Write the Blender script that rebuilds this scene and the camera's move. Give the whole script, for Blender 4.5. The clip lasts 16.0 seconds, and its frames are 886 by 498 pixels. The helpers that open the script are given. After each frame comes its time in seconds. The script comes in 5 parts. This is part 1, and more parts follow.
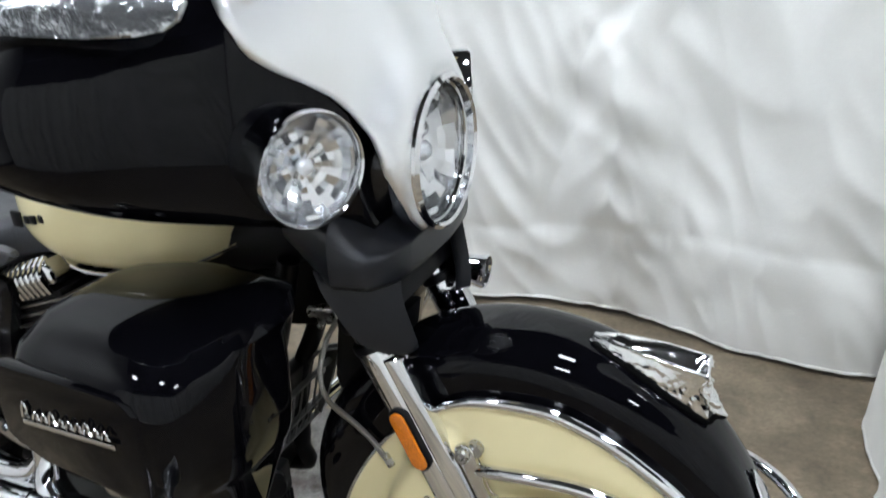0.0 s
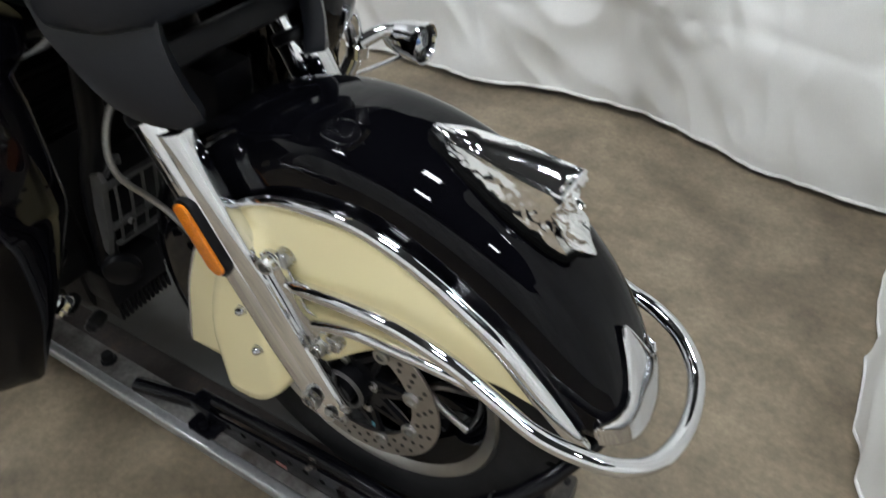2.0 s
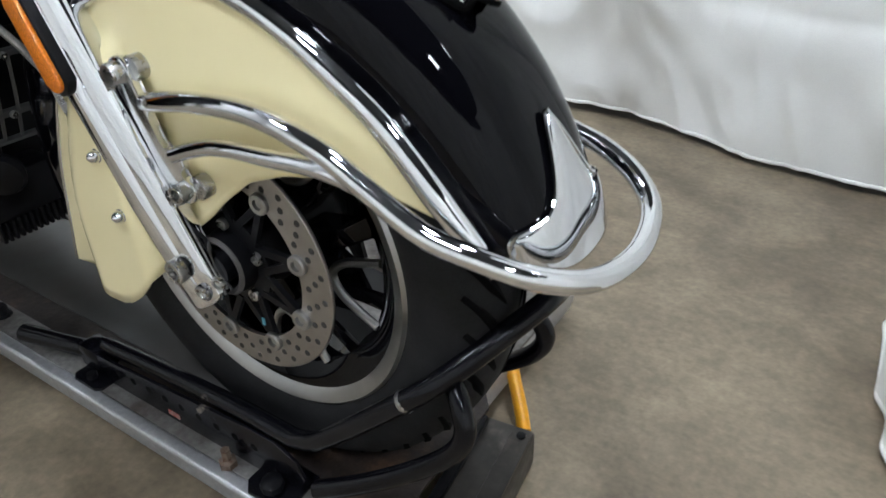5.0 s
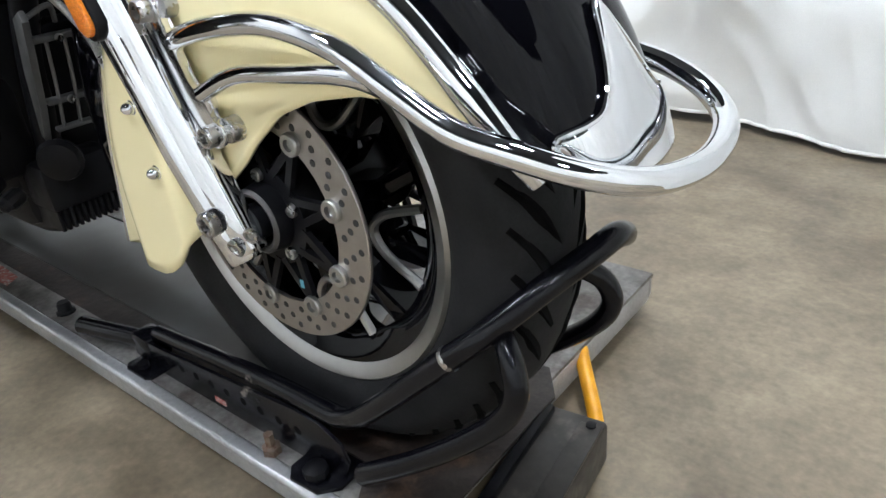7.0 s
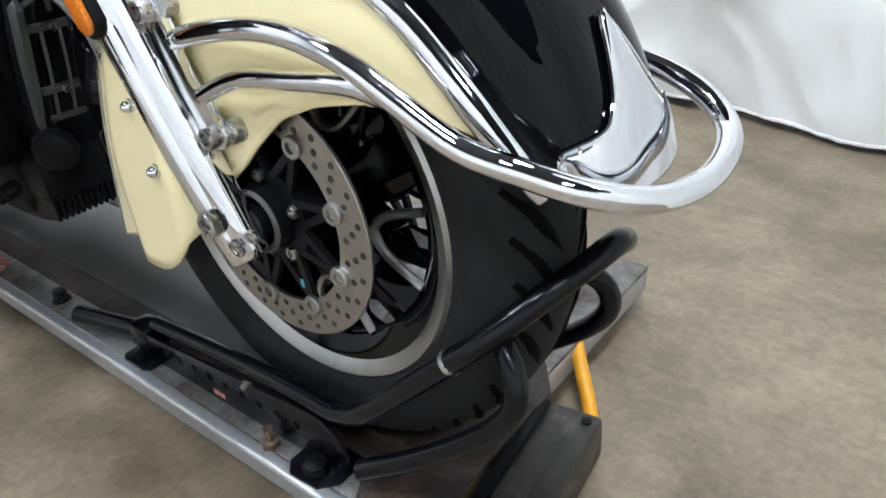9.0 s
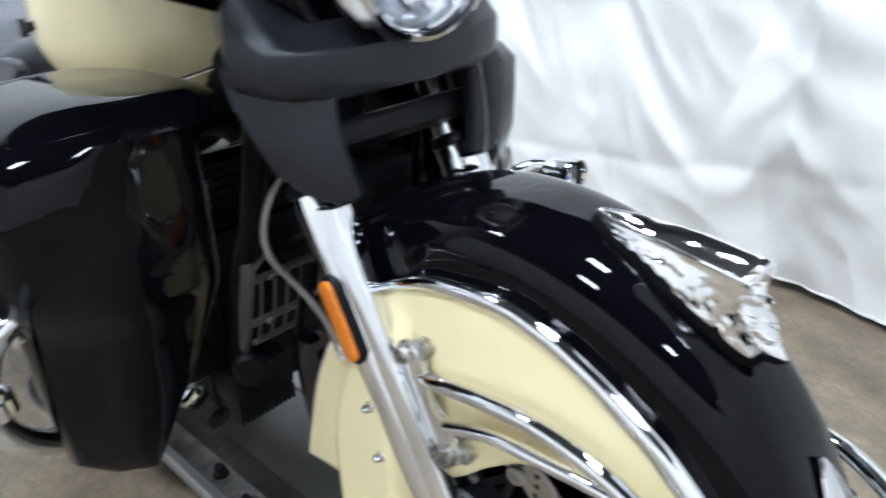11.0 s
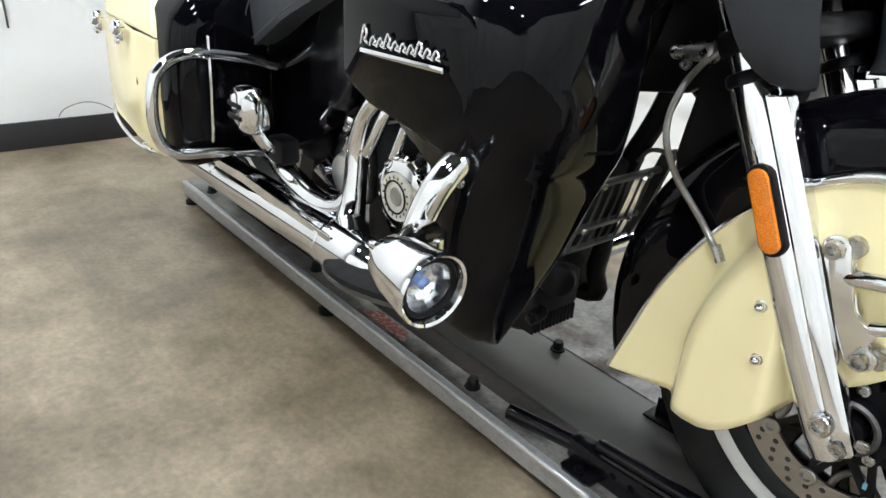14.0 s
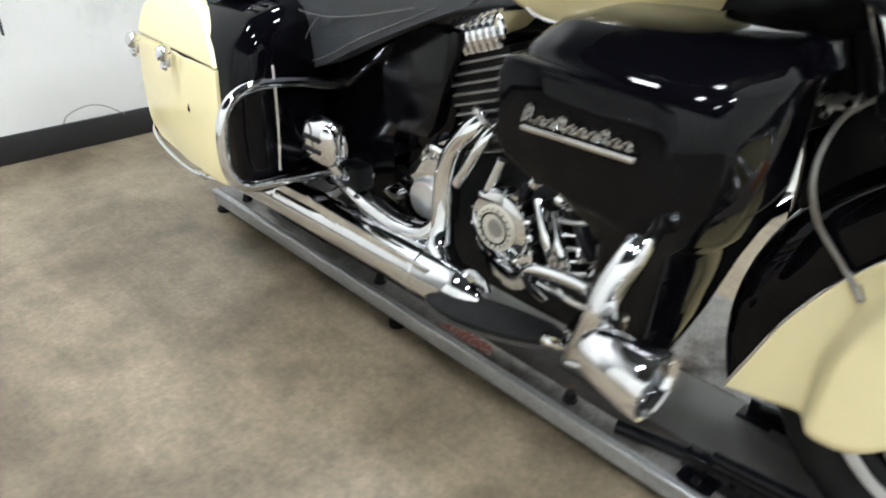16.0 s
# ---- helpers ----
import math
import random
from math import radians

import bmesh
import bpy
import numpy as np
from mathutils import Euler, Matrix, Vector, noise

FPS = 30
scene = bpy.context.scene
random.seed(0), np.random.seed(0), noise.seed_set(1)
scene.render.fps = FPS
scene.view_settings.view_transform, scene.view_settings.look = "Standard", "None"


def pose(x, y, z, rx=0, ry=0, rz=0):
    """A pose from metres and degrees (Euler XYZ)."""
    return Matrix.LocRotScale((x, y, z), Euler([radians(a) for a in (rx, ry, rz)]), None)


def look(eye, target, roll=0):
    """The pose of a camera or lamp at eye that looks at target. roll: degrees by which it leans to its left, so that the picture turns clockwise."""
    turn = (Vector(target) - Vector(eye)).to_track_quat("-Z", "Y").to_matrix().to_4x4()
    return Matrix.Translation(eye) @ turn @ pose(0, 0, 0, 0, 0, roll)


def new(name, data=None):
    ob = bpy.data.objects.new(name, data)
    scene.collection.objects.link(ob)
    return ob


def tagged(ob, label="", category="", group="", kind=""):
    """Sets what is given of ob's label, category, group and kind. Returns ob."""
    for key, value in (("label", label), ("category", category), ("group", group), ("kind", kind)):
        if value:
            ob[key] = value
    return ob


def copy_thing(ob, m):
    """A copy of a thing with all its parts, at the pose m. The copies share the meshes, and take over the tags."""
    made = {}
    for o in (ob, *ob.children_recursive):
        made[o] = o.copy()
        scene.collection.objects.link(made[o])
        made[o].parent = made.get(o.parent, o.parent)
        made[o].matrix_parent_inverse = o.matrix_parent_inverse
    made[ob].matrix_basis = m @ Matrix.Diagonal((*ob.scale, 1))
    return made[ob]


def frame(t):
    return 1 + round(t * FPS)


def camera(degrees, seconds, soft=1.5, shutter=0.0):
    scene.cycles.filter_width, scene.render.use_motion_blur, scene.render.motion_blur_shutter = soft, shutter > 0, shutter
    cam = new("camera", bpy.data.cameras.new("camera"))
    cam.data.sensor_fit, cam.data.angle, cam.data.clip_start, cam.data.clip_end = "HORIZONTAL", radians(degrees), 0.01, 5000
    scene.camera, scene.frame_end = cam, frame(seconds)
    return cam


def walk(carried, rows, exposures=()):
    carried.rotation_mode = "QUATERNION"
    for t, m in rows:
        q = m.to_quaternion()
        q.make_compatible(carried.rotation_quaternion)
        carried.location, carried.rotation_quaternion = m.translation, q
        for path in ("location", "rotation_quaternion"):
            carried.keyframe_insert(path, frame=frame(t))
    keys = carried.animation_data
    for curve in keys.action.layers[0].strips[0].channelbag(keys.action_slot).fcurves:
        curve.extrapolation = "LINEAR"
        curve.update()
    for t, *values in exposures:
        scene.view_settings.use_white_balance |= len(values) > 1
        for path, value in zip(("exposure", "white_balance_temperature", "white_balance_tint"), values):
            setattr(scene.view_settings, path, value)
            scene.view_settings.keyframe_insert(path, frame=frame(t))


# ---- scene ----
cam = camera(64.0, 16.0, shutter=0.5)
PATH = [
    (0, (0.271, -0.94, 1.286), (-0.474, 0.731, 0.476), -1.8),
    (0.5, (0.326, -0.861, 1.239), (-0.502, 0.711, 0.319), -3.2),
    (1, (0.319, -0.734, 1.196), (-0.274, 0.851, 0.129), 2.4),
    (1.5, (0.361, -0.66, 1.157), (-0.317, 0.797, -0.034), 1.1),
    (2, (0.47, -0.567, 1.126), (-0.35, 0.715, -0.172), -1.0),
    (2.5, (0.497, -0.541, 1.098), (-0.298, 0.662, -0.288), -1.8),
    (3, (0.507, -0.548, 1.094), (-0.274, 0.664, -0.292), -1.4),
    (3.5, (0.5, -0.55, 1.098), (-0.263, 0.676, -0.286), -1.5),
    (4, (0.517, -0.539, 1.05), (-0.291, 0.751, -0.247), -2.3),
    (4.5, (0.547, -0.553, 0.923), (-0.26, 0.855, -0.246), 0.1),
    (4.7, (0.582, -0.545, 0.837), (-0.277, 0.875, -0.278), -0.0),
    (7, (0.611, -0.503, 0.634), (-0.558, 0.829, -0.293), -6.0),
    (7.5, (0.611, -0.497, 0.636), (-0.551, 0.818, -0.323), -4.9),
    (8, (0.614, -0.5, 0.632), (-0.547, 0.804, -0.344), -5.0),
    (8.2, (0.615, -0.498, 0.631), (-0.549, 0.798, -0.35), -5.4),
    (10.5, (0.502, -0.533, 0.911), (-0.564, 0.844, -0.072), -3.8),
    (11, (0.444, -0.599, 1.005), (-0.8, 0.713, 0.15), -1.9),
    (11.5, (0.328, -0.722, 0.926), (-0.975, 0.494, 0.018), 0.4),
    (12, (0.234, -0.9, 0.876), (-1.118, 0.255, -0.039), 0.1),
    (12.5, (0.189, -0.975, 0.842), (-1.137, 0.23, -0.046), 3.0),
    (13, (0.19, -0.97, 0.851), (-1.163, 0.247, 0.02), 4.9),
    (13.5, (0.201, -0.969, 0.856), (-1.163, 0.232, 0.022), 4.5),
    (14, (0.207, -0.969, 0.86), (-1.163, 0.225, 0.023), 4.1),
    (14.5, (0.212, -0.98, 0.904), (-1.169, 0.202, 0.07), 2.6),
    (15, (0.206, -0.991, 0.987), (-1.143, 0.196, 0.108), 2.9),
    (15.5, (0.17, -0.963, 1.008), (-1.22, 0.167, 0.119), 2.2),
    (16, (-0.026, -1.133, 1.009), (-1.259, 0.099, 0.028), 1.8),
]
EXPOSURES = [(0, -0.13, 6300, 10), (0.5, -0.18, 6350, 10), (1.5, -0.27, 6500, 10), (3.5, -0.24, 6400, 10), (4.0, -0.20, 6250, 10), (4.7, -0.10, 6200, 10), (7, 0.43, 6200, 10.5), (8.2, 0.43, 6150, 11),
             (10.5, 0.54, 5950, 10), (11, 0.43, 5900, 10), (11.5, 0.39, 6200, 10), (12.5, 0.54, 6450, 8.5), (14, 0.55, 6450, 8.5), (16, 0.50, 6500, 8)]
walk(cam, [(t, look(eye, target, roll)) for t, eye, target, roll in PATH], EXPOSURES)

# ---- world and light ----
FLOOR = -0.075
world = bpy.data.worlds.new("world")
scene.world = world
world.use_nodes = True
world.node_tree.nodes["Background"].inputs[0].default_value = (0.8, 0.85, 0.9, 1)
world.node_tree.nodes["Background"].inputs[1].default_value = 0.02
scene.view_settings.exposure = 0.0
TUBE_POWER = 118.0


# ---- materials ----
def material(name, color, rough=0.5, metal=0.0, coat=0.0, spec=0.5, var=0.0, var_scale=6.0, grain=0.0, grain_scale=200.0,
             bump=0.0, bump_scale=60.0, rough_var=0.0, second=None, second_scale=2.0, second_lo=0.45, second_hi=0.65, smear=0.0, scratch=0.0):
    """A node material: base colour with two scales of variation, roughness variation and fine relief."""
    m = bpy.data.materials.new(name)
    m.use_nodes = True
    nt = m.node_tree
    b = nt.nodes["Principled BSDF"]
    b.inputs["Metallic"].default_value = metal
    b.inputs["Roughness"].default_value = rough
    b.inputs["Coat Weight"].default_value = coat
    b.inputs["Coat Roughness"].default_value = 0.03
    b.inputs["Specular IOR Level"].default_value = spec
    b.inputs["Base Color"].default_value = (*color, 1)
    if not (var or grain or bump or rough_var or second):
        return m
    tc = nt.nodes.new("ShaderNodeTexCoord")

    def noise_tex(scale, detail=4.0, rough_=0.55, twist=0.0):
        n = nt.nodes.new("ShaderNodeTexNoise")
        n.inputs["Scale"].default_value, n.inputs["Detail"].default_value, n.inputs["Roughness"].default_value = scale, detail, rough_
        n.inputs["Distortion"].default_value = twist
        nt.links.new(tc.outputs["Object"], n.inputs["Vector"])
        return n.outputs["Fac"]

    def mapped(fac, lo, hi, a=0.0, z=1.0, soft=False):
        r = nt.nodes.new("ShaderNodeMapRange")
        r.interpolation_type = "SMOOTHSTEP" if soft else "LINEAR"
        r.inputs[1].default_value, r.inputs[2].default_value, r.inputs[3].default_value, r.inputs[4].default_value = lo, hi, a, z
        nt.links.new(fac, r.inputs[0])
        return r.outputs[0]

    def mix(fac, c1, c2, blend="MIX"):
        n = nt.nodes.new("ShaderNodeMix")
        n.data_type, n.blend_type = "RGBA", blend
        for sock, v in ((n.inputs[0], fac), (n.inputs[6], c1), (n.inputs[7], c2)):
            if isinstance(v, (tuple, float, int)):
                sock.default_value = v if isinstance(v, (float, int)) else (*v, 1)
            else:
                nt.links.new(v, sock)
        return n.outputs[2]

    col = None
    if second:
        col = mix(mapped(noise_tex(second_scale, 6, 0.62, smear), second_lo, second_hi, soft=True), color, second)
    if var:
        f = mapped(noise_tex(var_scale, 8, 0.66), 0.1, 0.9, 1 - 1.8 * var, 1 + 1.8 * var)
        col = mix(1.0, col if col is not None else color, f, "MULTIPLY")
    if grain:
        f = mapped(noise_tex(grain_scale, 2), 0.1, 0.9, 1 - 1.8 * grain, 1 + 1.8 * grain)
        col = mix(1.0, col if col is not None else color, f, "MULTIPLY")
    if scratch:
        # short pale scuffs and trowel marks: noise drawn out along two headings
        for turn, lo in ((0.5, 0.60), (-0.9, 0.63)):
            mp = nt.nodes.new("ShaderNodeMapping")
            mp.inputs["Rotation"].default_value = (0, 0, turn)
            mp.inputs["Scale"].default_value = (2.2, 34.0, 1.0)
            nt.links.new(tc.outputs["Object"], mp.inputs["Vector"])
            n = nt.nodes.new("ShaderNodeTexNoise")
            n.inputs["Scale"].default_value, n.inputs["Detail"].default_value, n.inputs["Roughness"].default_value = 1.0, 5, 0.6
            nt.links.new(mp.outputs[0], n.inputs["Vector"])
            col = mix(1.0, col if col is not None else color, mapped(n.outputs["Fac"], lo - 0.12, lo + 0.14, 1 - 0.35 * scratch, 1 + scratch, True), "MULTIPLY")
    if col is not None:
        nt.links.new(col, b.inputs["Base Color"])
    if rough_var:
        nt.links.new(mapped(noise_tex(var_scale * 1.7, 5), 0.15, 0.85, max(0.0, rough - rough_var), rough + rough_var), b.inputs["Roughness"])
    if bump:
        bn = nt.nodes.new("ShaderNodeBump")
        bn.inputs["Strength"].default_value, bn.inputs["Distance"].default_value = bump, 0.01
        nt.links.new(noise_tex(bump_scale, 5), bn.inputs["Height"])
        nt.links.new(bn.outputs[0], b.inputs["Normal"])
    return m


BLACK = material("black_paint", (0.002, 0.002, 0.003), 0.03, spec=0.17)
CREAM = material("cream_paint", (0.89, 0.79, 0.47), 0.14, coat=0.0, var=0.02, var_scale=4, rough_var=0.05)
CHROME = material("chrome", (0.76, 0.77, 0.79), 0.05, 1.0, rough_var=0.03, var_scale=9)
DULL_CHROME = material("worn_chrome", (0.74, 0.75, 0.76), 0.14, 1.0, rough_var=0.06, var_scale=14)
STEEL = material("brake_steel", (0.36, 0.34, 0.32), 0.38, 1.0, var=0.12, var_scale=40, rough_var=0.08)
ALLOY = material("machined_alloy", (0.40, 0.395, 0.38), 0.34, 1.0, var=0.1, var_scale=14, rough_var=0.08)
ZINC = material("zinc", (0.46, 0.455, 0.44), 0.28, 1.0, var=0.1, var_scale=60, rough_var=0.1)
TEXTURED = material("textured_black_plastic", (0.011, 0.012, 0.0155), 0.32, spec=0.32, grain=0.2, grain_scale=500, bump=0.06, bump_scale=400, rough_var=0.05)
RUBBER = material("tyre_rubber", (0.010, 0.010, 0.0105), 0.74, spec=0.22, var=0.25, var_scale=18, grain=0.2, grain_scale=300, bump=0.08, bump_scale=220, rough_var=0.1)
SATIN = material("satin_black", (0.004, 0.004, 0.005), 0.42, spec=0.16, var=0.2, var_scale=20, rough_var=0.08)
PLASTIC = material("black_plastic", (0.003, 0.003, 0.004), 0.2, spec=0.22, rough_var=0.06, var_scale=16)
POWDER = material("scuffed_powdercoat", (0.003, 0.003, 0.0045), 0.2, spec=0.24, var=0.3, var_scale=26, bump=0.05, bump_scale=140, rough_var=0.1,
                  second=(0.16, 0.14, 0.12), second_scale=14, second_lo=0.66, second_hi=0.74)
LEATHER = material("black_leather", (0.042, 0.044, 0.050), 0.38, var=0.2, var_scale=12, bump=0.22, bump_scale=170, rough_var=0.08)
STITCH = material("grey_thread", (0.11, 0.11, 0.11), 0.8)
ORANGE = material("orange_reflector", (0.72, 0.20, 0.008), 0.12, coat=0.5, var=0.2, var_scale=30, grain=0.25, grain_scale=420, bump=0.3, bump_scale=420)
ENGINE = material("dark_casting", (0.005, 0.005, 0.006), 0.5, 0.0, spec=0.18, var=0.3, var_scale=30, rough_var=0.1)
HOSE = material("braided_hose", (0.26, 0.25, 0.23), 0.4, 0.7, grain=0.5, grain_scale=700)
YELLOW = material("yellow_paint", (0.80, 0.36, 0.012), 0.4, var=0.15, var_scale=30, rough_var=0.1)
GREYMETAL = material("deck_steel", (0.23, 0.222, 0.21), 0.42, 0.5, var=0.3, var_scale=9, grain=0.2, grain_scale=110, rough_var=0.1, bump=0.06, bump_scale=50,
                     second=(0.05, 0.037, 0.029), second_scale=8, second_lo=0.40, second_hi=0.74)
# darker than the other deck plates: the motorcycle's shade is put into the colour
DECKDARK = material("shaded_deck_steel", (0.085, 0.088, 0.084), 0.33, 0.2, var=0.10, var_scale=6, rough_var=0.05, second=(0.066, 0.060, 0.053), second_scale=4, second_lo=0.35, second_hi=0.75)
EDGE = material("deck_edge_steel", (0.44, 0.445, 0.45), 0.4, 0.65, grain=0.1, grain_scale=120, var=0.12, var_scale=16, rough_var=0.1)
RUSTY = material("rusted_bolt_steel", (0.16, 0.12, 0.09), 0.55, 0.5, var=0.3, var_scale=60, second=(0.10, 0.05, 0.03), second_scale=70)
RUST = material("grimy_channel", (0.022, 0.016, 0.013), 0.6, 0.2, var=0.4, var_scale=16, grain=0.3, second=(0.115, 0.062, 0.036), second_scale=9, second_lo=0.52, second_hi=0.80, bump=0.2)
BLOCK = material("scuffed_grey_box", (0.040, 0.036, 0.032), 0.45, 0.3, var=0.4, var_scale=30, second=(0.15, 0.13, 0.108), second_scale=18, second_lo=0.50, second_hi=0.80, rough_var=0.1)
FLOORMAT = material("sealed_concrete", (0.236, 0.191, 0.131), 0.36, var=0.30, var_scale=10, grain=0.16, grain_scale=75, rough_var=0.10, bump=0.06, bump_scale=42,
                    second=(0.110, 0.085, 0.057), second_scale=2.4, second_lo=0.36, second_hi=0.72, smear=0.5, scratch=0.07)
CLOTH = material("white_cloth", (0.82, 0.82, 0.79), 0.8, spec=0.2, var=0.05, var_scale=2, bump=0.35, bump_scale=5, grain=0.03, grain_scale=400)
WALLMAT = material("white_wall_paint", (0.76, 0.76, 0.74), 0.6, var=0.04, var_scale=2, bump=0.03, bump_scale=50, second=(0.66, 0.66, 0.64), second_scale=2.5, second_lo=0.58, second_hi=0.7)
BASEMAT = material("black_vinyl", (0.018, 0.018, 0.02), 0.45, rough_var=0.1)
CEILMAT = material("ceiling_paint", (0.06, 0.06, 0.06), 0.9, var=0.1)
DARKWALL = material("unseen_dark_wall", (0.12, 0.12, 0.12), 0.8, var=0.1)
MARK = material("dark_strap", (0.02, 0.02, 0.02), 0.6)
PLUGRED = material("red_sticker", (0.30, 0.07, 0.05), 0.6, second=(0.42, 0.38, 0.35), second_scale=90)
BLUETAPE = material("blue_mark", (0.10, 0.30, 0.38), 0.6)
BADGE = material("badge_cream", (0.62, 0.60, 0.52), 0.35, 0.4, var=0.1, var_scale=60)
LENS = material("clear_lens", (0.60, 0.62, 0.64), 0.10, 0.9, bump=0.5, bump_scale=32)
BOWL = material("lamp_bowl", (0.84, 0.86, 0.89), 0.16, 1.0)
REFLECTOR = material("lamp_reflector", (0.94, 0.96, 0.99), 0.32, 0.55)
CAST_CHROME = material("cast_chrome", (0.88, 0.89, 0.90), 0.06, 1.0, bump=0.10, bump_scale=45, rough_var=0.04)
GROOVE = material("groove_shadow_rubber", (0.003, 0.003, 0.003), 0.9, spec=0.05)
BULB = material("blue_tinted_bulb", (0.22, 0.36, 0.72), 0.1, 0.5, coat=0.5)
DARKSTEEL = material("dark_oxide_steel", (0.085, 0.082, 0.08), 0.42, 0.6, var=0.15, var_scale=30)
CASTGREY = material("grey_painted_casting", (0.12, 0.12, 0.118), 0.38, 0.5, var=0.12, var_scale=30, rough_var=0.08)
BRUSHED = material("satin_chrome", (0.88, 0.89, 0.90), 0.3, 1.0, rough_var=0.04, var_scale=5)
glass = bpy.data.materials.new("clear_glass")
glass.use_nodes = True
gt = glass.node_tree
gt.nodes.remove(gt.nodes["Principled BSDF"])
clear, gloss, blend, fres = (gt.nodes.new("ShaderNode" + k) for k in ("BsdfTransparent", "BsdfGlossy", "MixShader", "Fresnel"))
gloss.inputs["Roughness"].default_value = 0.02
fres.inputs["IOR"].default_value = 1.4
gt.links.new(fres.outputs[0], blend.inputs[0])
gt.links.new(clear.outputs[0], blend.inputs[1])
gt.links.new(gloss.outputs[0], blend.inputs[2])
gt.links.new(blend.outputs[0], gt.nodes["Material Output"].inputs[0])
GLASS = glass
glow = bpy.data.materials.new("lit_tube")
glow.use_nodes = True
ge = glow.node_tree.nodes["Principled BSDF"]
ge.inputs["Base Color"].default_value = (1, 1, 1, 1)
ge.inputs["Emission Color"].default_value = (0.935, 0.985, 1.05, 1)
ge.inputs["Emission Strength"].default_value = TUBE_POWER
GLOW = glow


# ---- mesh helpers ----
def part(name, bm, mat, parent=None, label="", sharp=35.0):
    """Links a bmesh as one mesh object under a thing or a part."""
    bmesh.ops.recalc_face_normals(bm, faces=bm.faces)
    me = bpy.data.meshes.new(name)
    for f in bm.faces:
        f.smooth = True
    bm.to_mesh(me)
    bm.free()
    me.materials.append(mat)
    me.set_sharp_from_angle(angle=radians(sharp))
    ob = new(name, me)
    ob.parent = parent
    if label:
        tagged(ob, label)
    return ob


def again(ob, m, parent=None):
    """Another object on the same mesh, at the pose m."""
    o = new(ob.name.split(".")[0], ob.data)
    o.parent = parent or ob.parent
    o.matrix_local = m
    if "label" in ob:
        o["label"] = ob["label"]
    return o


def empty(name, at=(0, 0, 0)):
    e = new(name)
    e.location = at
    return e


def spline(pts, n=6, closed=False):
    """A smooth line through the points."""
    p = [Vector(q) for q in pts]
    if len(p) < 3 and not closed:
        return p
    out, k = [], len(p)
    for i in range(k if closed else k - 1):
        if closed:
            a, b, c, d = p[i - 1], p[i], p[(i + 1) % k], p[(i + 2) % k]
        else:
            a, b, c, d = p[max(i - 1, 0)], p[i], p[i + 1], p[min(i + 2, k - 1)]
        for j in range(n):
            t = j / n
            out.append(0.5 * (2 * b + (c - a) * t + (2 * a - 5 * b + 4 * c - d) * t * t + (3 * b - a - 3 * c + d) * t ** 3))
    if not closed:
        out.append(p[-1])
    return out


def grid_faces(bm, rings, closed_u=True, closed_v=False, caps=(False, False)):
    vs = [[bm.verts.new(p) for p in r] for r in rings]
    n = len(vs[0])
    rows = len(vs) if closed_v else len(vs) - 1
    for i in range(rows):
        a, b = vs[i], vs[(i + 1) % len(vs)]
        for j in range(n if closed_u else n - 1):
            k = (j + 1) % n
            bm.faces.new((a[j], a[k], b[k], b[j]))
    for flag, r in zip(caps, (vs[0], vs[-1])):
        if flag:
            bm.faces.new(r)
    return vs


def tube(pts, r, seg=14, n=6, closed=False, bm=None, flat=1.0, caps=True):
    """A round bar along the points; r: one radius or one for each given point."""
    bm = bm or bmesh.new()
    line = spline(pts, n, closed)
    k = len(line)
    if isinstance(r, (int, float)):
        rad = [r] * k
    else:
        rad = [float(np.interp(i / (k - 1), np.linspace(0, 1, len(r)), r)) for i in range(k)]
    rings, side = [], None
    for i, p in enumerate(line):
        a = line[i - 1] if (i or closed) else p
        b = line[(i + 1) % k] if (i < k - 1 or closed) else p
        d = (b - a).normalized()
        if side is None:
            side = d.cross(Vector((0, 0, 1)) if abs(d.z) < 0.9 else Vector((0, 1, 0))).normalized()
        else:
            side = (side - d * side.dot(d)).normalized()
        up = d.cross(side)
        rings.append([p + (side * math.cos(t) + up * math.sin(t) * flat) * rad[i] for t in (2 * math.pi * j / seg for j in range(seg))])
    grid_faces(bm, rings, True, closed, (caps and not closed, caps and not closed))
    return bm


def faceted(bm, axis, amount, seed):
    """Pushes the corners of a lamp bowl in and out, as pressed facets."""
    rnd = random.Random(seed)
    d = Vector(axis).normalized()
    for v in bm.verts:
        v.co += d * rnd.uniform(-amount, amount)
    return bm


def frame_of(axis):
    z = Vector(axis).normalized()
    x = z.cross(Vector((0, 0, 1)) if abs(z.z) < 0.9 else Vector((1, 0, 0))).normalized()
    return Matrix((x, z.cross(x), z)).transposed()


def lathe(profile, at, axis, seg=40, bm=None, closed=False, caps=(True, True)):
    """Turns (radius, height) pairs round an axis."""
    bm = bm or bmesh.new()
    m = frame_of(axis)
    rings = [[Vector(at) + m @ Vector((max(r, 1e-4) * math.cos(t), max(r, 1e-4) * math.sin(t), h)) for t in (2 * math.pi * j / seg for j in range(seg))]
             for r, h in profile]
    grid_faces(bm, rings, True, closed, (caps[0] and not closed, caps[1] and not closed))
    return bm


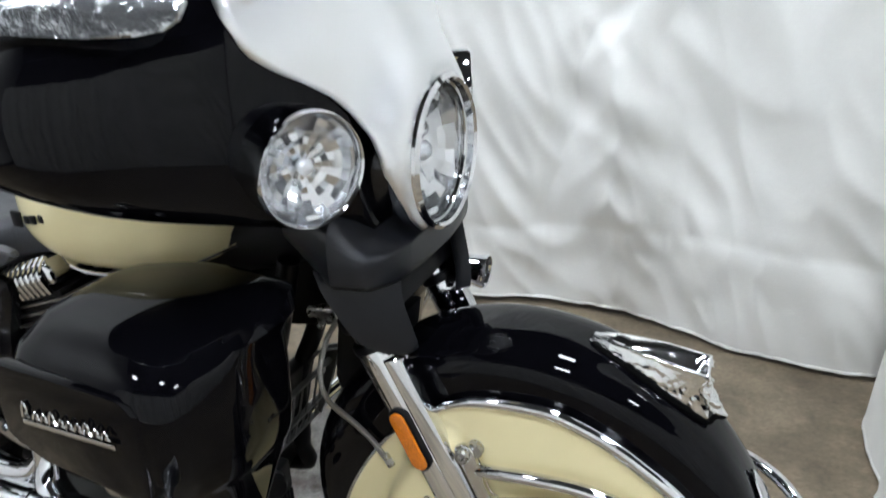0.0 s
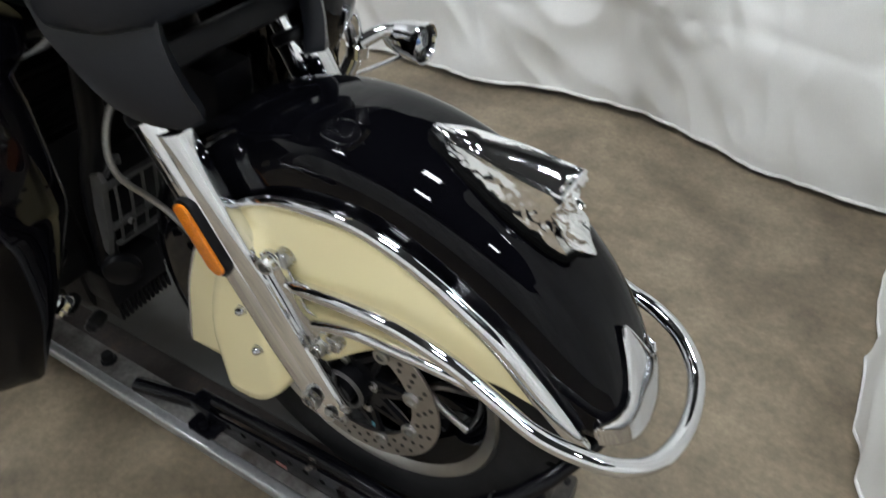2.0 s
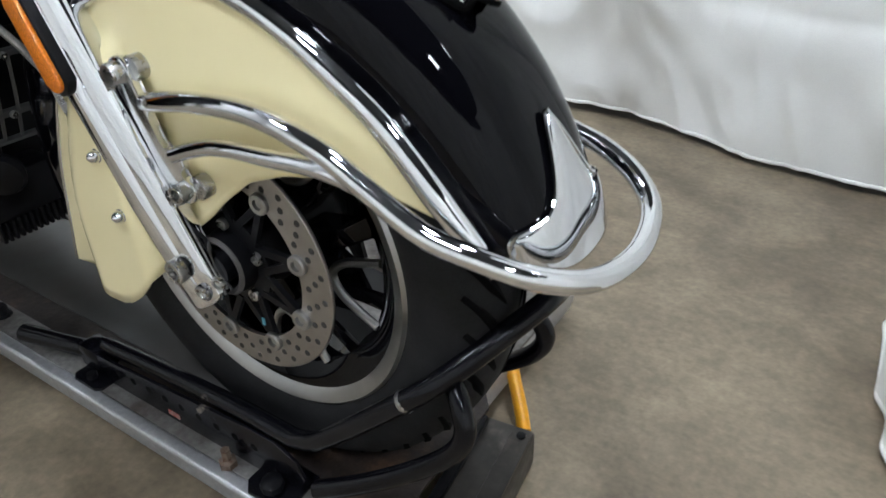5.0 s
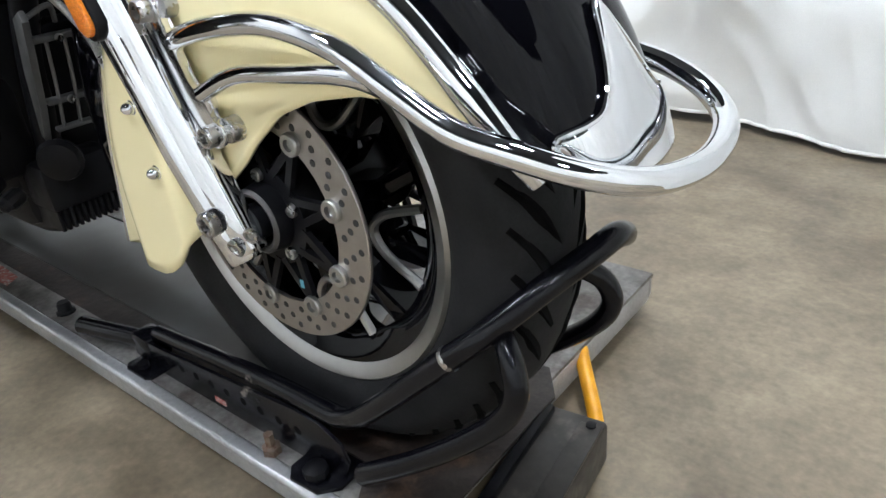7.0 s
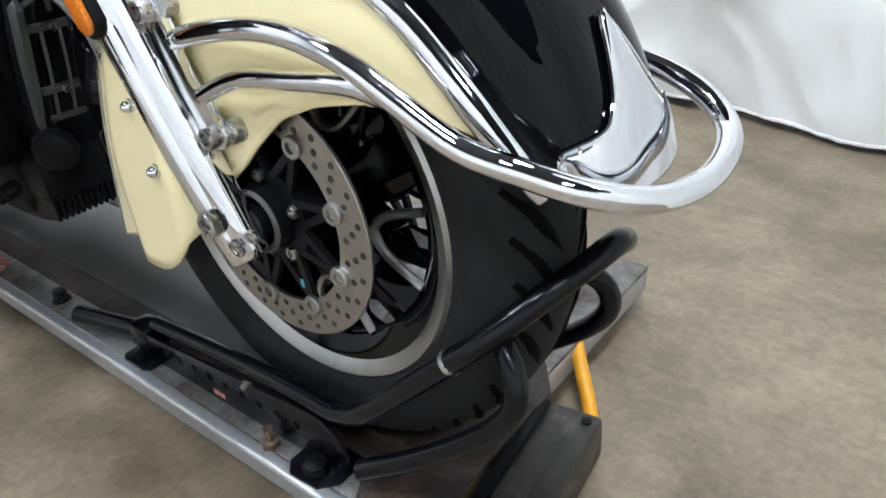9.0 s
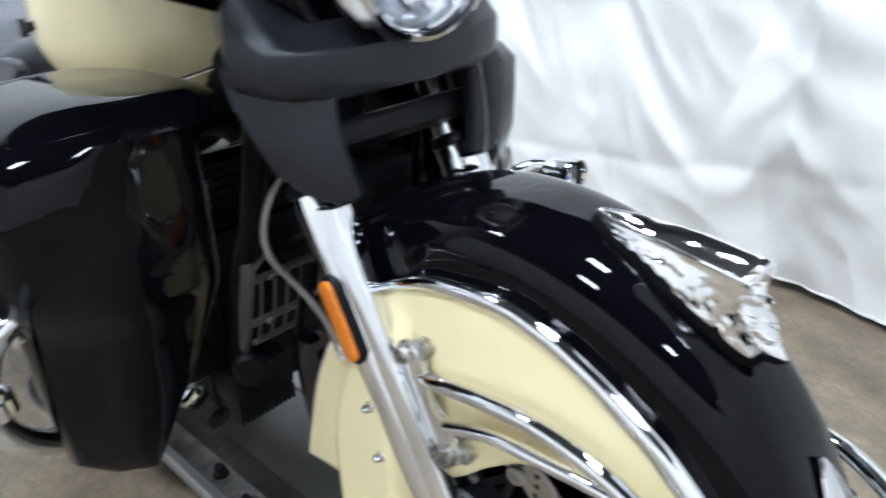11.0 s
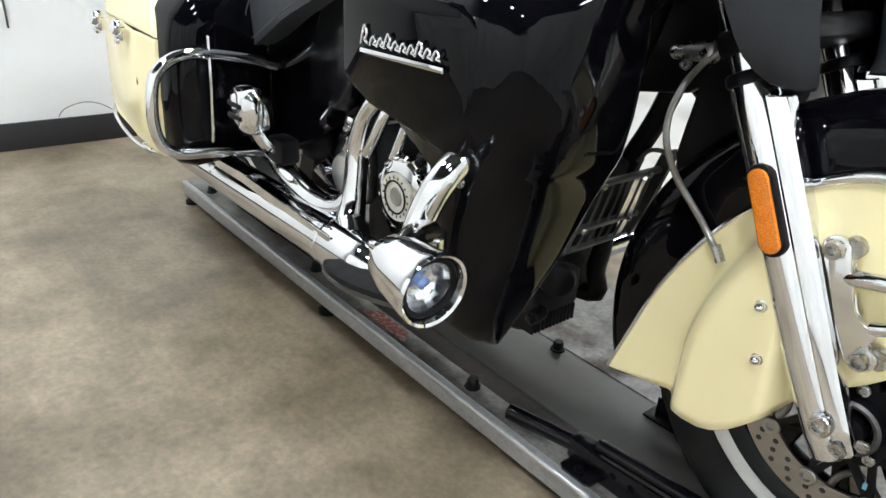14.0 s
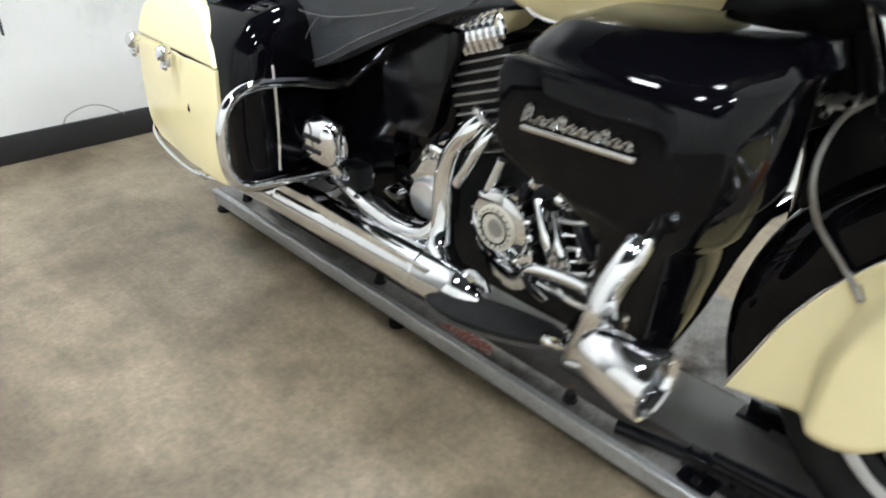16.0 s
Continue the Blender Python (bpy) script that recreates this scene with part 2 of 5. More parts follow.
def rbox(size, at=(0, 0, 0), bevel=0.005, turn=None, bm=None, segs=2):
    """A box with rounded edges."""
    b = bmesh.new()
    bmesh.ops.create_cube(b, size=1)
    bmesh.ops.scale(b, vec=size, verts=b.verts)
    if bevel:
        bmesh.ops.bevel(b, geom=list(b.edges), offset=bevel, segments=segs, affect="EDGES", profile=0.5)
    m = Matrix.Translation(at) @ (turn.to_4x4() if turn else Matrix())
    bmesh.ops.transform(b, matrix=m, verts=b.verts)
    if bm is None:
        return b
    me = bpy.data.meshes.new("tmp")
    b.to_mesh(me)
    b.free()
    bm.from_mesh(me)
    bpy.data.meshes.remove(me)
    return bm


def slab(outline, place, depth, bevel=0.004, smooth=0, segs=2):
    """A plate: a 2D outline put into space by place(u, v, d), with d from 0 to depth."""
    pts = [tuple(p)[:2] for p in (spline([(u, v, 0) for u, v in outline], smooth, True) if smooth else outline)]
    bm = bmesh.new()
    a = [bm.verts.new(place(u, v, 0)) for u, v in pts]
    b = [bm.verts.new(place(u, v, depth)) for u, v in pts]
    f1, f2 = bm.faces.new(a), bm.faces.new(list(reversed(b)))
    for i in range(len(a)):
        j = (i + 1) % len(a)
        bm.faces.new((a[j], a[i], b[i], b[j]))
    if bevel:
        edges = list({e for f in (f1, f2) for e in f.edges})
        bmesh.ops.bevel(bm, geom=edges, offset=bevel, segments=segs, affect="EDGES", profile=0.5, clamp_overlap=True)
    return bm


def side_plane(y, sign=-1):
    return lambda u, v, d: Vector((u, y + sign * d, v))


def bolt_mesh(r=0.009, h=0.008, at=(0, 0, 0), axis=(0, -1, 0), dome=False):
    if dome:
        prof = [(r * 1.15, 0), (r * 1.15, h * 0.25), (r * 0.85, h * 0.3), (r * 0.85, h * 0.7), (r * 0.6, h * 1.1), (r * 0.2, h * 1.3)]
    else:
        prof = [(r, 0), (r, h * 0.85), (r * 0.9, h), (r * 0.58, h), (r * 0.52, h * 0.45)]
    return lathe(prof, at, axis, 14)


# ---- the room ----
def room():
    bm = bmesh.new()
    n = 24
    rows = [[(-2.95 + 9.95 * i / n, -6 + 10.5 * j / n, FLOOR) for j in range(n + 1)] for i in range(n + 1)]
    grid_faces(bm, rows, False)
    tagged(part("floor", bm, FLOORMAT), "stained brown sealed concrete floor", "floor", kind="structure")
    tagged(part("wall_back", rbox((0.12, 10.5, 4.6), (-3.01, -0.75, 2.2), 0.0), WALLMAT), "white painted wall with scuff marks", "wall", kind="structure")
    # these three walls are out of view, kept dark so black paint reflects little
    tagged(part("wall_left", rbox((10.2, 0.12, 4.6), (2.0, 4.5, 2.2), 0.0), DARKWALL), "plain unseen wall kept dark to close the workshop", "wall", kind="structure")
    tagged(part("wall_right", rbox((10.2, 0.12, 4.6), (2.0, -5.4, 2.2), 0.0), DARKWALL), "plain unseen wall kept dark to close the workshop", "wall", kind="structure")
    tagged(part("wall_front", rbox((0.12, 10.5, 4.6), (7.0, -0.75, 2.2), 0.0), DARKWALL), "plain unseen wall kept dark to close the workshop", "wall", kind="structure")
    tagged(part("ceiling", rbox((10.2, 10.7, 0.1), (2.0, -0.75, 4.4), 0.0), CEILMAT), "grey workshop ceiling", "ceiling", kind="structure")
    tagged(part("baseboard", rbox((0.014, 10.2, 0.11), (-2.943, -0.75, FLOOR + 0.055), 0.004), BASEMAT), "black vinyl cove baseboard", "baseboard", kind="structure")


room()


def ceiling_light(x, y):
    e = empty("ceiling_light", (x, y, 3.75))
    part("housing", rbox((0.46, 0.46, 0.05), (0, 0, 0.032), 0.01), WALLMAT, e, "white sheet metal housing")
    part("diffuser", rbox((0.39, 0.39, 0.014), (0, 0, -0.001), 0.004), GLOW, e, "lit white diffuser")
    for s in (-0.18, 0.18):
        part("hanger", tube([(s, 0, 0.055), (s, 0, 0.6)], 0.006, 6), ZINC, e)
    return tagged(e, "hanging square shop light with a lit diffuser", "ceiling light", group="ceiling lights")


lamp0 = ceiling_light(-1.9, -1.9)
for lx, ly in ((0.4, -1.9), (2.7, -1.9), (-1.9, 0.55), (0.4, 0.55), (2.7, 0.55)):
    copy_thing(lamp0, pose(lx, ly, 3.75))


def curtain(name, line, top, wave, hem, label, seed, pull=None, foot=0.5):
    """A hanging cloth along a plan line, with folds that deepen upwards and a thick turned hem."""
    rnd = random.Random(seed)
    pts = spline(line, 24)
    rows = 110
    ph = [rnd.uniform(0, 6.3) for _ in range(8)]
    bm = bmesh.new()
    rings = []
    length = 0.0
    acc = [0.0]
    for a, b in zip(pts, pts[1:]):
        length += (b - a).length
        acc.append(length)
    for k in range(rows + 1):
        v = (k / rows) ** 1.25
        ring = []
        for i, p in enumerate(pts):
            d = (pts[min(i + 1, len(pts) - 1)] - pts[max(i - 1, 0)]).normalized()
            nrm = Vector((-d.y, d.x, 0))
            s = acc[i]
            w = wave * (foot + (1 - foot) * min(1.0, v * 2.5)) * ((0.5 + 0.5 * v) * math.sin(s * 5.2 + ph[0] + 0.6 * math.sin(v * 3 + ph[1])) + 0.45 * math.sin(s * 11.5 + ph[2] + v * 1.5)
                        + 0.3 * math.sin(s * 3.1 - v * 5 + ph[3]))
            crease = 0.022 * noise.noise(Vector((s * 4.2, v * 7.5, seed))) + 0.028 * abs(noise.noise(Vector((s * 7.0 + v * 9, v * 3 - s * 3, seed + 5))))
            crease += 0.006 * max(0.0, 1 - abs(v * top - 0.33 - 0.05 * math.sin(s * 2)) / 0.06) ** 2 + 0.012 * abs(noise.noise(Vector((s * 2.6 - v * 4, v * 2.2 + s, seed + 9))))
            if pull:
                # two flat pleats meeting in an upright ridge, as cloth that was folded hangs
                px, pz, pw, ph_ = pull
                zz = FLOOR + v * top
                off_ = p.x - px - 0.022 * math.sin(zz * 13) - 0.03 * noise.noise(Vector((0.3, zz * 6, seed)))
                d_ = math.sqrt(off_ * off_ + 0.0004) / (pw * (0.35 + 0.65 * max(0.0, min(1.0, (pz - zz) / pz))))
                crease -= ph_ * max(0.0, 1 - d_) * max(0.0, min(1.0, (pz + 0.15 - zz) / 0.4)) * min(1.0, 0.12 + v * 3)
                # short slanting buckles run off the ridge to both sides
                crease += 0.012 * max(0.0, 1 - abs(off_) / 0.26) * abs(math.sin(zz * 16 + abs(off_) * 17)) * min(1.0, v * 4)
            low = hem + 0.25 * hem * math.sin(s * 3.3 + ph[4]) + 0.12 * hem * math.sin(s * 8 + ph[5]) + 0.004 * noise.noise(Vector((s * 26, 0, seed)))
            z = FLOOR + low + v * (top - low)
            ring.append(p + nrm * (w + crease) + Vector((0, 0, z)))
        rings.append(ring)
    grid_faces(bm, rings, False)
    ob = part(name, bm, CLOTH, None, sharp=80)
    sol = ob.modifiers.new("cloth", "SOLIDIFY")
    sol.thickness = 0.003
    part("hem", tube([q + Vector((0, 0.003 * noise.noise(q * 31), 0.004 * noise.noise(q * 23))) for q in rings[0][::2]], 0.0065, 8, 2), CLOTH, ob, "rolled stitched hem")
    return tagged(ob, label, "curtain", group="photo booth curtains")


curtain("curtain", [(-3.4, 1.75, 0), (-2.2, 1.62, 0), (-1.4, 1.5, 0), (-0.9, 1.455, 0), (-0.62, 1.45, 0), (-0.4, 1.5, 0), (-0.16, 1.52, 0), (0.03, 1.485, 0), (0.18, 1.425, 0), (0.33, 1.37, 0), (0.52, 1.345, 0), (0.74, 1.37, 0), (1.0, 1.5, 0)], 2.0, 0.034, 0.026,
        "wrinkled white cloth curtain hanging behind the motorcycle", 3, (-0.12, 1.0, 0.32, 0.13), 0.2)
curtain("curtain", [(1.6, 1.5, 0), (1.05, 1.42, 0), (0.76, 1.25, 0), (0.69, 0.95, 0), (0.69, 0.7, 0), (0.73, 0.42, 0), (0.78, 0.28, 0), (0.95, 0.2, 0), (1.5, 0.22, 0), (2.3, 0.1, 0), (2.9, -0.4, 0), (3.1, -1.2, 0)], 2.5, 0.006, 0.012,
        "smooth white cloth curtain at the end of the booth", 11)


curtain("curtain", [(-2.6, -3.3, 0), (-1.6, -3.2, 0), (-0.6, -3.25, 0), (0.4, -3.15, 0), (1.3, -3.1, 0), (2.1, -2.85, 0), (2.8, -2.3, 0), (3.15, -1.6, 0), (3.2, -1.25, 0)], 2.2, 0.05, 0.03,
        "white cloth curtain along the open side of the booth", 22)


def wall_strap():
    bm = tube([(-2.938, -0.50, 0.70), (-2.936, -0.478, 0.58), (-2.936, -0.462, 0.50), (-2.936, -0.459, 0.395)], 0.011, 8, 5, flat=0.35)
    tagged(part("wall_strap", bm, MARK), "black strap hanging on the white wall", "strap")
    bm = tube([(-2.9, -0.345, 0.052), (-2.9, -0.32, 0.082), (-2.9, -0.25, 0.102), (-2.9, -0.19, 0.092), (-2.9, -0.14, 0.062), (-2.9, -0.11, 0.04)], 0.0022, 6, 6)
    tagged(part("wire", bm, HOSE), "thin looped wire standing against the wall", "wire")


wall_strap()


# ---- the lift and the wheel chock ----
def lift():
    e = empty("motorcycle_lift", (-0.95, 0.18, FLOOR))
    inv = Matrix.Translation((0.95, -0.18, -FLOOR))

    def p(name, bm, mat, label="", sharp=35.0, parent=None):
        if parent is None:
            bmesh.ops.transform(bm, matrix=inv, verts=bm.verts)
        return part(name, bm, mat, parent or e, label, sharp)

    x0, x1, y0, y1 = -2.1, 0.19, -0.155, 0.515
    p("deck_plate", rbox((x1 - x0, -0.093 - (y0 + 0.012), 0.008), ((x0 + x1) / 2, (y0 + 0.012 - 0.093) / 2, -0.004), 0.002), GREYMETAL, "grey steel deck strip with scuffs")
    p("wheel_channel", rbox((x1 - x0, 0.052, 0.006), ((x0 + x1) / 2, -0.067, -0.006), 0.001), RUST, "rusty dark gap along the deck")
    p("deck_plate", rbox((x1 - x0, 0.195, 0.008), ((x0 + x1) / 2, 0.0565, -0.004), 0.002), DECKDARK, "steel deck plate darkened as in the motorcycle's shade")
    p("deck_plate", rbox((x1 - x0, y1 - 0.158, 0.008), ((x0 + x1) / 2, (y1 + 0.158) / 2, -0.004), 0.002), GREYMETAL, "grey steel deck plate")
    p("side_rail", rbox((x1 - x0, 0.022, 0.014), ((x0 + x1) / 2, y0 + 0.001, -0.0055), 0.0055, segs=3), EDGE, "rounded bright steel edge")
    p("side_rail", rbox((x1 - x0, 0.014, 0.042), ((x0 + x1) / 2, y0 + 0.006, -0.03), 0.003), EDGE)
    p("side_rail", rbox((x1 - x0, 0.02, 0.042), ((x0 + x1) / 2, y1 - 0.01, -0.022), 0.006), EDGE)
    p("end_rail", rbox((0.02, y1 - y0 - 0.03, 0.042), (x1 - 0.008, (y0 + y1) / 2, -0.026), 0.006), EDGE)
    p("end_rail", rbox((0.02, y1 - y0 - 0.03, 0.042), (x0 + 0.008, (y0 + y1) / 2, -0.026), 0.006), EDGE)
    p("underframe", rbox((2.2, 0.5, 0.03), (-0.95, 0.18, -0.04), 0.004), ENGINE)
    first = None
    for bx, by in ((-0.648, -0.117), (-1.276, -0.117), (-0.645, 0.138), (-1.276, 0.138), (-1.95, -0.117), (-1.95, 0.138), (0.1, 0.46)):
        m = pose(bx + 0.95, by - 0.18, -FLOOR)
        if first is None:
            first = part("bolt", lathe([(0.017, -0.002), (0.017, 0.004), (0.013, 0.006), (0.0125, 0.018), (0.010, 0.022)], (0, 0, 0), (0, 0, 1), 10), SATIN, e, "black hex bolt")
            first.matrix_local = m
        else:
            again(first, m, e)
    foot = None
    for fx in (-2.07, -1.18):
        for fy in (-0.14, 0.48):
            m = pose(fx + 0.95, fy - 0.18, 0)
            if foot is None:
                foot = part("foot", lathe([(0.024, 0.0), (0.024, 0.012), (0.012, 0.018), (0.012, 0.045)], (0, 0, 0), (0, 0, 1), 12), SATIN, e, "black levelling foot")
                foot.matrix_local = m
            else:
                again(foot, m, e)
    p("sticker", slab([(-1.03, -0.135), (-0.86, -0.135), (-0.88, -0.105), (-1.0, -0.1)], lambda u, v, d: Vector((u, v, 0.001 + d)), 0.0006, 0), PLUGRED, "worn red sticker")
    p("front_box", rbox((0.09, 0.235, 0.066), (0.262, 0.026, -0.040), 0.007, Matrix.Rotation(0.12, 3, "Z")), BLOCK, "scuffed grey steel box")
    p("box_lid", rbox((0.016, 0.2, 0.016), (0.228, 0.03, -0.004), 0.004, Matrix.Rotation(0.12, 3, "Z")), SATIN)
    p("box_flange", rbox((0.03, 0.21, 0.006), (0.292, 0.022, -0.004), 0.002, Matrix.Rotation(0.12, 3, "Z")), BLOCK)
    for q in (-0.06, 0.10):
        p("box_screw", lathe([(0.007, 0), (0.007, 0.004), (0.004, 0.005)], (0.293 - 0.12 * q, 0.022 + q, -0.002), (0, 0, 1), 8), SATIN)
    p("pedal_bar", tube([(0.176, 0.285, -0.012), (0.198, 0.254, -0.02), (0.237, 0.209, -0.045), (0.256, 0.185, -0.06)], 0.011, 12), YELLOW, "yellow painted release bar")
    return tagged(e, "low grey steel motorcycle lift on the concrete floor", "motorcycle lift")


lift()


def chock():
    e = empty("wheel_chock", (0, 0, 0))

    def p(name, bm, mat=POWDER, label=""):
        return part(name, bm, mat, e, label)

    for s in (1, -1):
        tail = [(0.25, -0.1 * s, 0.235), (0.29, -0.08 * s, 0.272), (0.32, -0.045 * s, 0.302), (0.343, 0.0, 0.322), (0.352, 0.03, 0.33)]
        p("side_tube", tube([(-0.34, -0.100 * s, 0.054), (-0.2, -0.101 * s, 0.068), (-0.05, -0.104 * s, 0.082), (0.05, -0.108 * s, 0.088), (0.09, -0.111 * s, 0.096), (0.14, -0.113 * s, 0.13)] + (tail + [(0.347, 0.06, 0.318)] if s > 0 else [(0.18, 0.12, 0.13)]), 0.0128, 14, 6))
        p("side_plate", slab([(-0.37, 0.0), (0.055, 0.0), (0.085, 0.012), (0.095, 0.035), (0.085, 0.06), (0.05, 0.076), (0.0, 0.076), (-0.1, 0.067), (-0.3, 0.05), (-0.37, 0.046)], lambda u, v, d, s=s: Vector((u, -s * (0.117 + d), v)), 0.005, 0.0015), POWDER, "black drilled side plate")
        p("foot_flange", slab([(-0.385, -0.142 * s), (-0.375, -0.15 * s), (-0.325, -0.15 * s), (-0.315, -0.142 * s), (-0.315, -0.1 * s), (-0.385, -0.1 * s)], lambda u, v, d: Vector((u, v, 0.001 + d)), 0.006, 0.0015))
        p("foot_flange", slab([(0.01, -0.145 * s), (0.025, -0.16 * s), (0.07, -0.158 * s), (0.09, -0.135 * s), (0.088, -0.09 * s), (0.01, -0.09 * s)], lambda u, v, d: Vector((u, v, 0.001 + d)), 0.006, 0.0015))
        p("star_knob", lathe([(0.014, 0.007), (0.017, 0.012), (0.016, 0.02), (0.008, 0.024)], (0.05, -0.138 * s, 0), (0, 0, 1), 8), SATIN, "black clamping knob")
        p("bolt", lathe([(0.013, 0), (0.013, 0.01), (0.007, 0.012), (0.007, 0.03)], (-0.035, -0.139 * s, 0.001), (0, 0, 1), 6), RUSTY, "rusty bolt and nut")
        p("bolt", lathe([(0.009, 0), (0.009, 0.008)], (-0.35, -0.134 * s, 0.007), (0, 0, 1), 6), SATIN)
        # near-black discs on the solid plate carry the shade of drilled holes
        for k in range(9):
            p("adjust_hole", lathe([(0.0075, 0), (0.0068, 0.0006)], (-0.29 + 0.037 * k, -0.1215 * s, 0.034 + 0.0012 * k), (0, -s, 0), 8), GROOVE)
        p("warning_label", rbox((0.024, 0.001, 0.009), (-0.165, -0.1226 * s, 0.014), 0), PLUGRED, "worn red and white label")
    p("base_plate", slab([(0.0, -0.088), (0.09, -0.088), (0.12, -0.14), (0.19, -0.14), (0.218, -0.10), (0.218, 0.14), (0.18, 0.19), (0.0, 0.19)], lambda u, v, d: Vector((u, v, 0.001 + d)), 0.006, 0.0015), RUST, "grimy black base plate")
    p("hinge_block", rbox((0.05, 0.04, 0.045), (-0.365, -0.105, 0.03), 0.008))
    p("handle_tube", tube([(-0.52, -0.14, 0.03), (-0.46, -0.127, 0.032), (-0.37, -0.108, 0.035)], 0.0155, 14), POWDER, "black steel tube")
    p("bar_joint", lathe([(0.0130, -0.003), (0.0137, 0.0), (0.0130, 0.003)], (0.25, -0.1, 0.235), (0.65, 0.25, 0.65), 14), ZINC)
    for s in (1, -1):
        p("front_loop", tube([(0.290, -0.070 * s, 0.262), (0.312, -0.086 * s, 0.245), (0.320, -0.094 * s, 0.215), (0.302, -0.098 * s, 0.18), (0.254, -0.107 * s, 0.134), (0.19, -0.116 * s, 0.083), (0.122, -0.124 * s, 0.036)], [0.0115, 0.0118, 0.012, 0.012, 0.012, 0.0125, 0.0135], 14, 6))
    return tagged(e, "scuffed black tubular wheel chock bolted to the lift", "wheel chock")


chock()


# ---- the motorcycle ----
BIKE = empty("motorcycle", (-0.8, 0, 0.0))
BIKE_INV = Matrix.Translation((0.8, 0, 0))
tagged(BIKE, "black and cream touring motorcycle with chrome trim clamped on the lift", "motorcycle")
WC = Vector((0, 0, 0.325))


def bp(name, bm, mat, label="", parent=None, sharp=35.0):
    """A part of the motorcycle, given in world places."""
    bmesh.ops.transform(bm, matrix=BIKE_INV, verts=bm.verts)
    return part(name, bm, mat, parent or BIKE, label, sharp)


def wheel(cx, with_disc=True):
    c = Vector((cx, 0, 0.325))
    tyre_prof = [(0.214, -0.046), (0.226, -0.056), (0.24, -0.066), (0.262, -0.0705), (0.284, -0.07), (0.299, -0.064), (0.311, -0.05), (0.3185, -0.03), (0.3225, -0.012), (0.323, 0.0)]
    full = tyre_prof + [(r, -h) for r, h in reversed(tyre_prof[:-1])]
    rim_prof = [(0.206, -0.052), (0.225, -0.0605), (0.2275, -0.054), (0.214, -0.046), (0.196, -0.04), (0.186, -0.03), (0.182, 0.0)]
    rim_full = rim_prof + [(r, -h) for r, h in reversed(rim_prof[:-1])] + [(0.176, 0.03), (0.172, 0.0), (0.176, -0.03), (0.19, -0.045)]
    rim = bp("front_wheel" if with_disc else "rear_wheel", lathe(rim_full, c, (0, 1, 0), 72, closed=True), BLACK, "gloss black cast wheel with machined rim lip")
    for s in (-1, 1):
        bp("rim_lip", lathe([(0.203, s * 0.0475), (0.211, s * 0.0565), (0.225, s * 0.0622), (0.229, s * 0.058), (0.226, s * 0.054), (0.212, s * 0.050)], c, (0, 1, 0), 72, closed=True), ALLOY, "machined rim lip", rim)
    t = bp("tyre", lathe(full, c, (0, 1, 0), 72, closed=True), RUBBER, "black treaded tyre", rim)
    hub = bp("hub", lathe([(0.03, -0.085), (0.042, -0.083), (0.046, -0.06), (0.055, -0.04), (0.05, 0.0), (0.055, 0.04), (0.046, 0.06), (0.03, 0.085)], c, (0, 1, 0), 32), SATIN, "", rim)
    for k in range(10):
        a = radians(36 * k + 12)
        d, q = Vector((math.cos(a), 0, math.sin(a))), Vector((-math.sin(a), 0, math.cos(a)))
        pr = []
        for s in (-1, 1):
            pr.append([c + d * 0.045 + q * 0.012 * s, c + d * 0.11 + q * 0.012 * s, c + d * 0.186 + q * (0.016 * s + 0.03)])
        bm = bmesh.new()
        rings = []
        for i in range(3):
            a_, b_ = pr[0][i], pr[1][i]
            w = 0.026 - 0.004 * i
            rings.append([a_ + Vector((0, -w, 0)), b_ + Vector((0, -w, 0)), b_ + Vector((0, w, 0)), a_ + Vector((0, w, 0))])
        grid_faces(bm, rings, True, False, (True, True))
        bmesh.ops.bevel(bm, geom=list(bm.edges), offset=0.003, segments=1, affect="EDGES")
        bp("spoke", bm, BLACK, "gloss black cast spoke", rim)
    if with_disc:
        # rounded bright window edges between the spokes
        for k in range(5):
            a = radians(72 * k - 8)
            loop = []
            for ang, r in ((-15, 0.18), (-13, 0.13), (-6, 0.108), (3, 0.108), (11, 0.13), (15, 0.18)):
                t_ = a + radians(ang)
                loop.append(c + Vector((math.cos(t_) * r, -0.034, math.sin(t_) * r)))
            bp("spoke_edge", tube(loop, 0.0055, 8, 5), ALLOY, "machined spoke edge", rim)
        # tread grooves, as raised sipes set into the shoulder, groove shade in their colour
        groove = None
        for k in range(84):
            a = radians(360 / 84 * k)
            s = 1 if k % 2 else -1
            pts = []
            for u in range(5):
                f = u / 4
                y = s * (0.006 + 0.054 * f)
                r = float(np.interp(abs(y), [0, 0.012, 0.03, 0.05, 0.064], [0.3230, 0.3225, 0.3185, 0.3110, 0.299])) - 0.0034
                t_ = a + radians(16 * f)
                pts.append(c + Vector((math.cos(t_) * r, y, math.sin(t_) * r)))
            bp("tread_groove", tube(pts, [0.0028, 0.0072, 0.0045], 6, 2), GROOVE, "", rim)
    return rim


FW = wheel(0.0)
RW = wheel(-1.668, False)


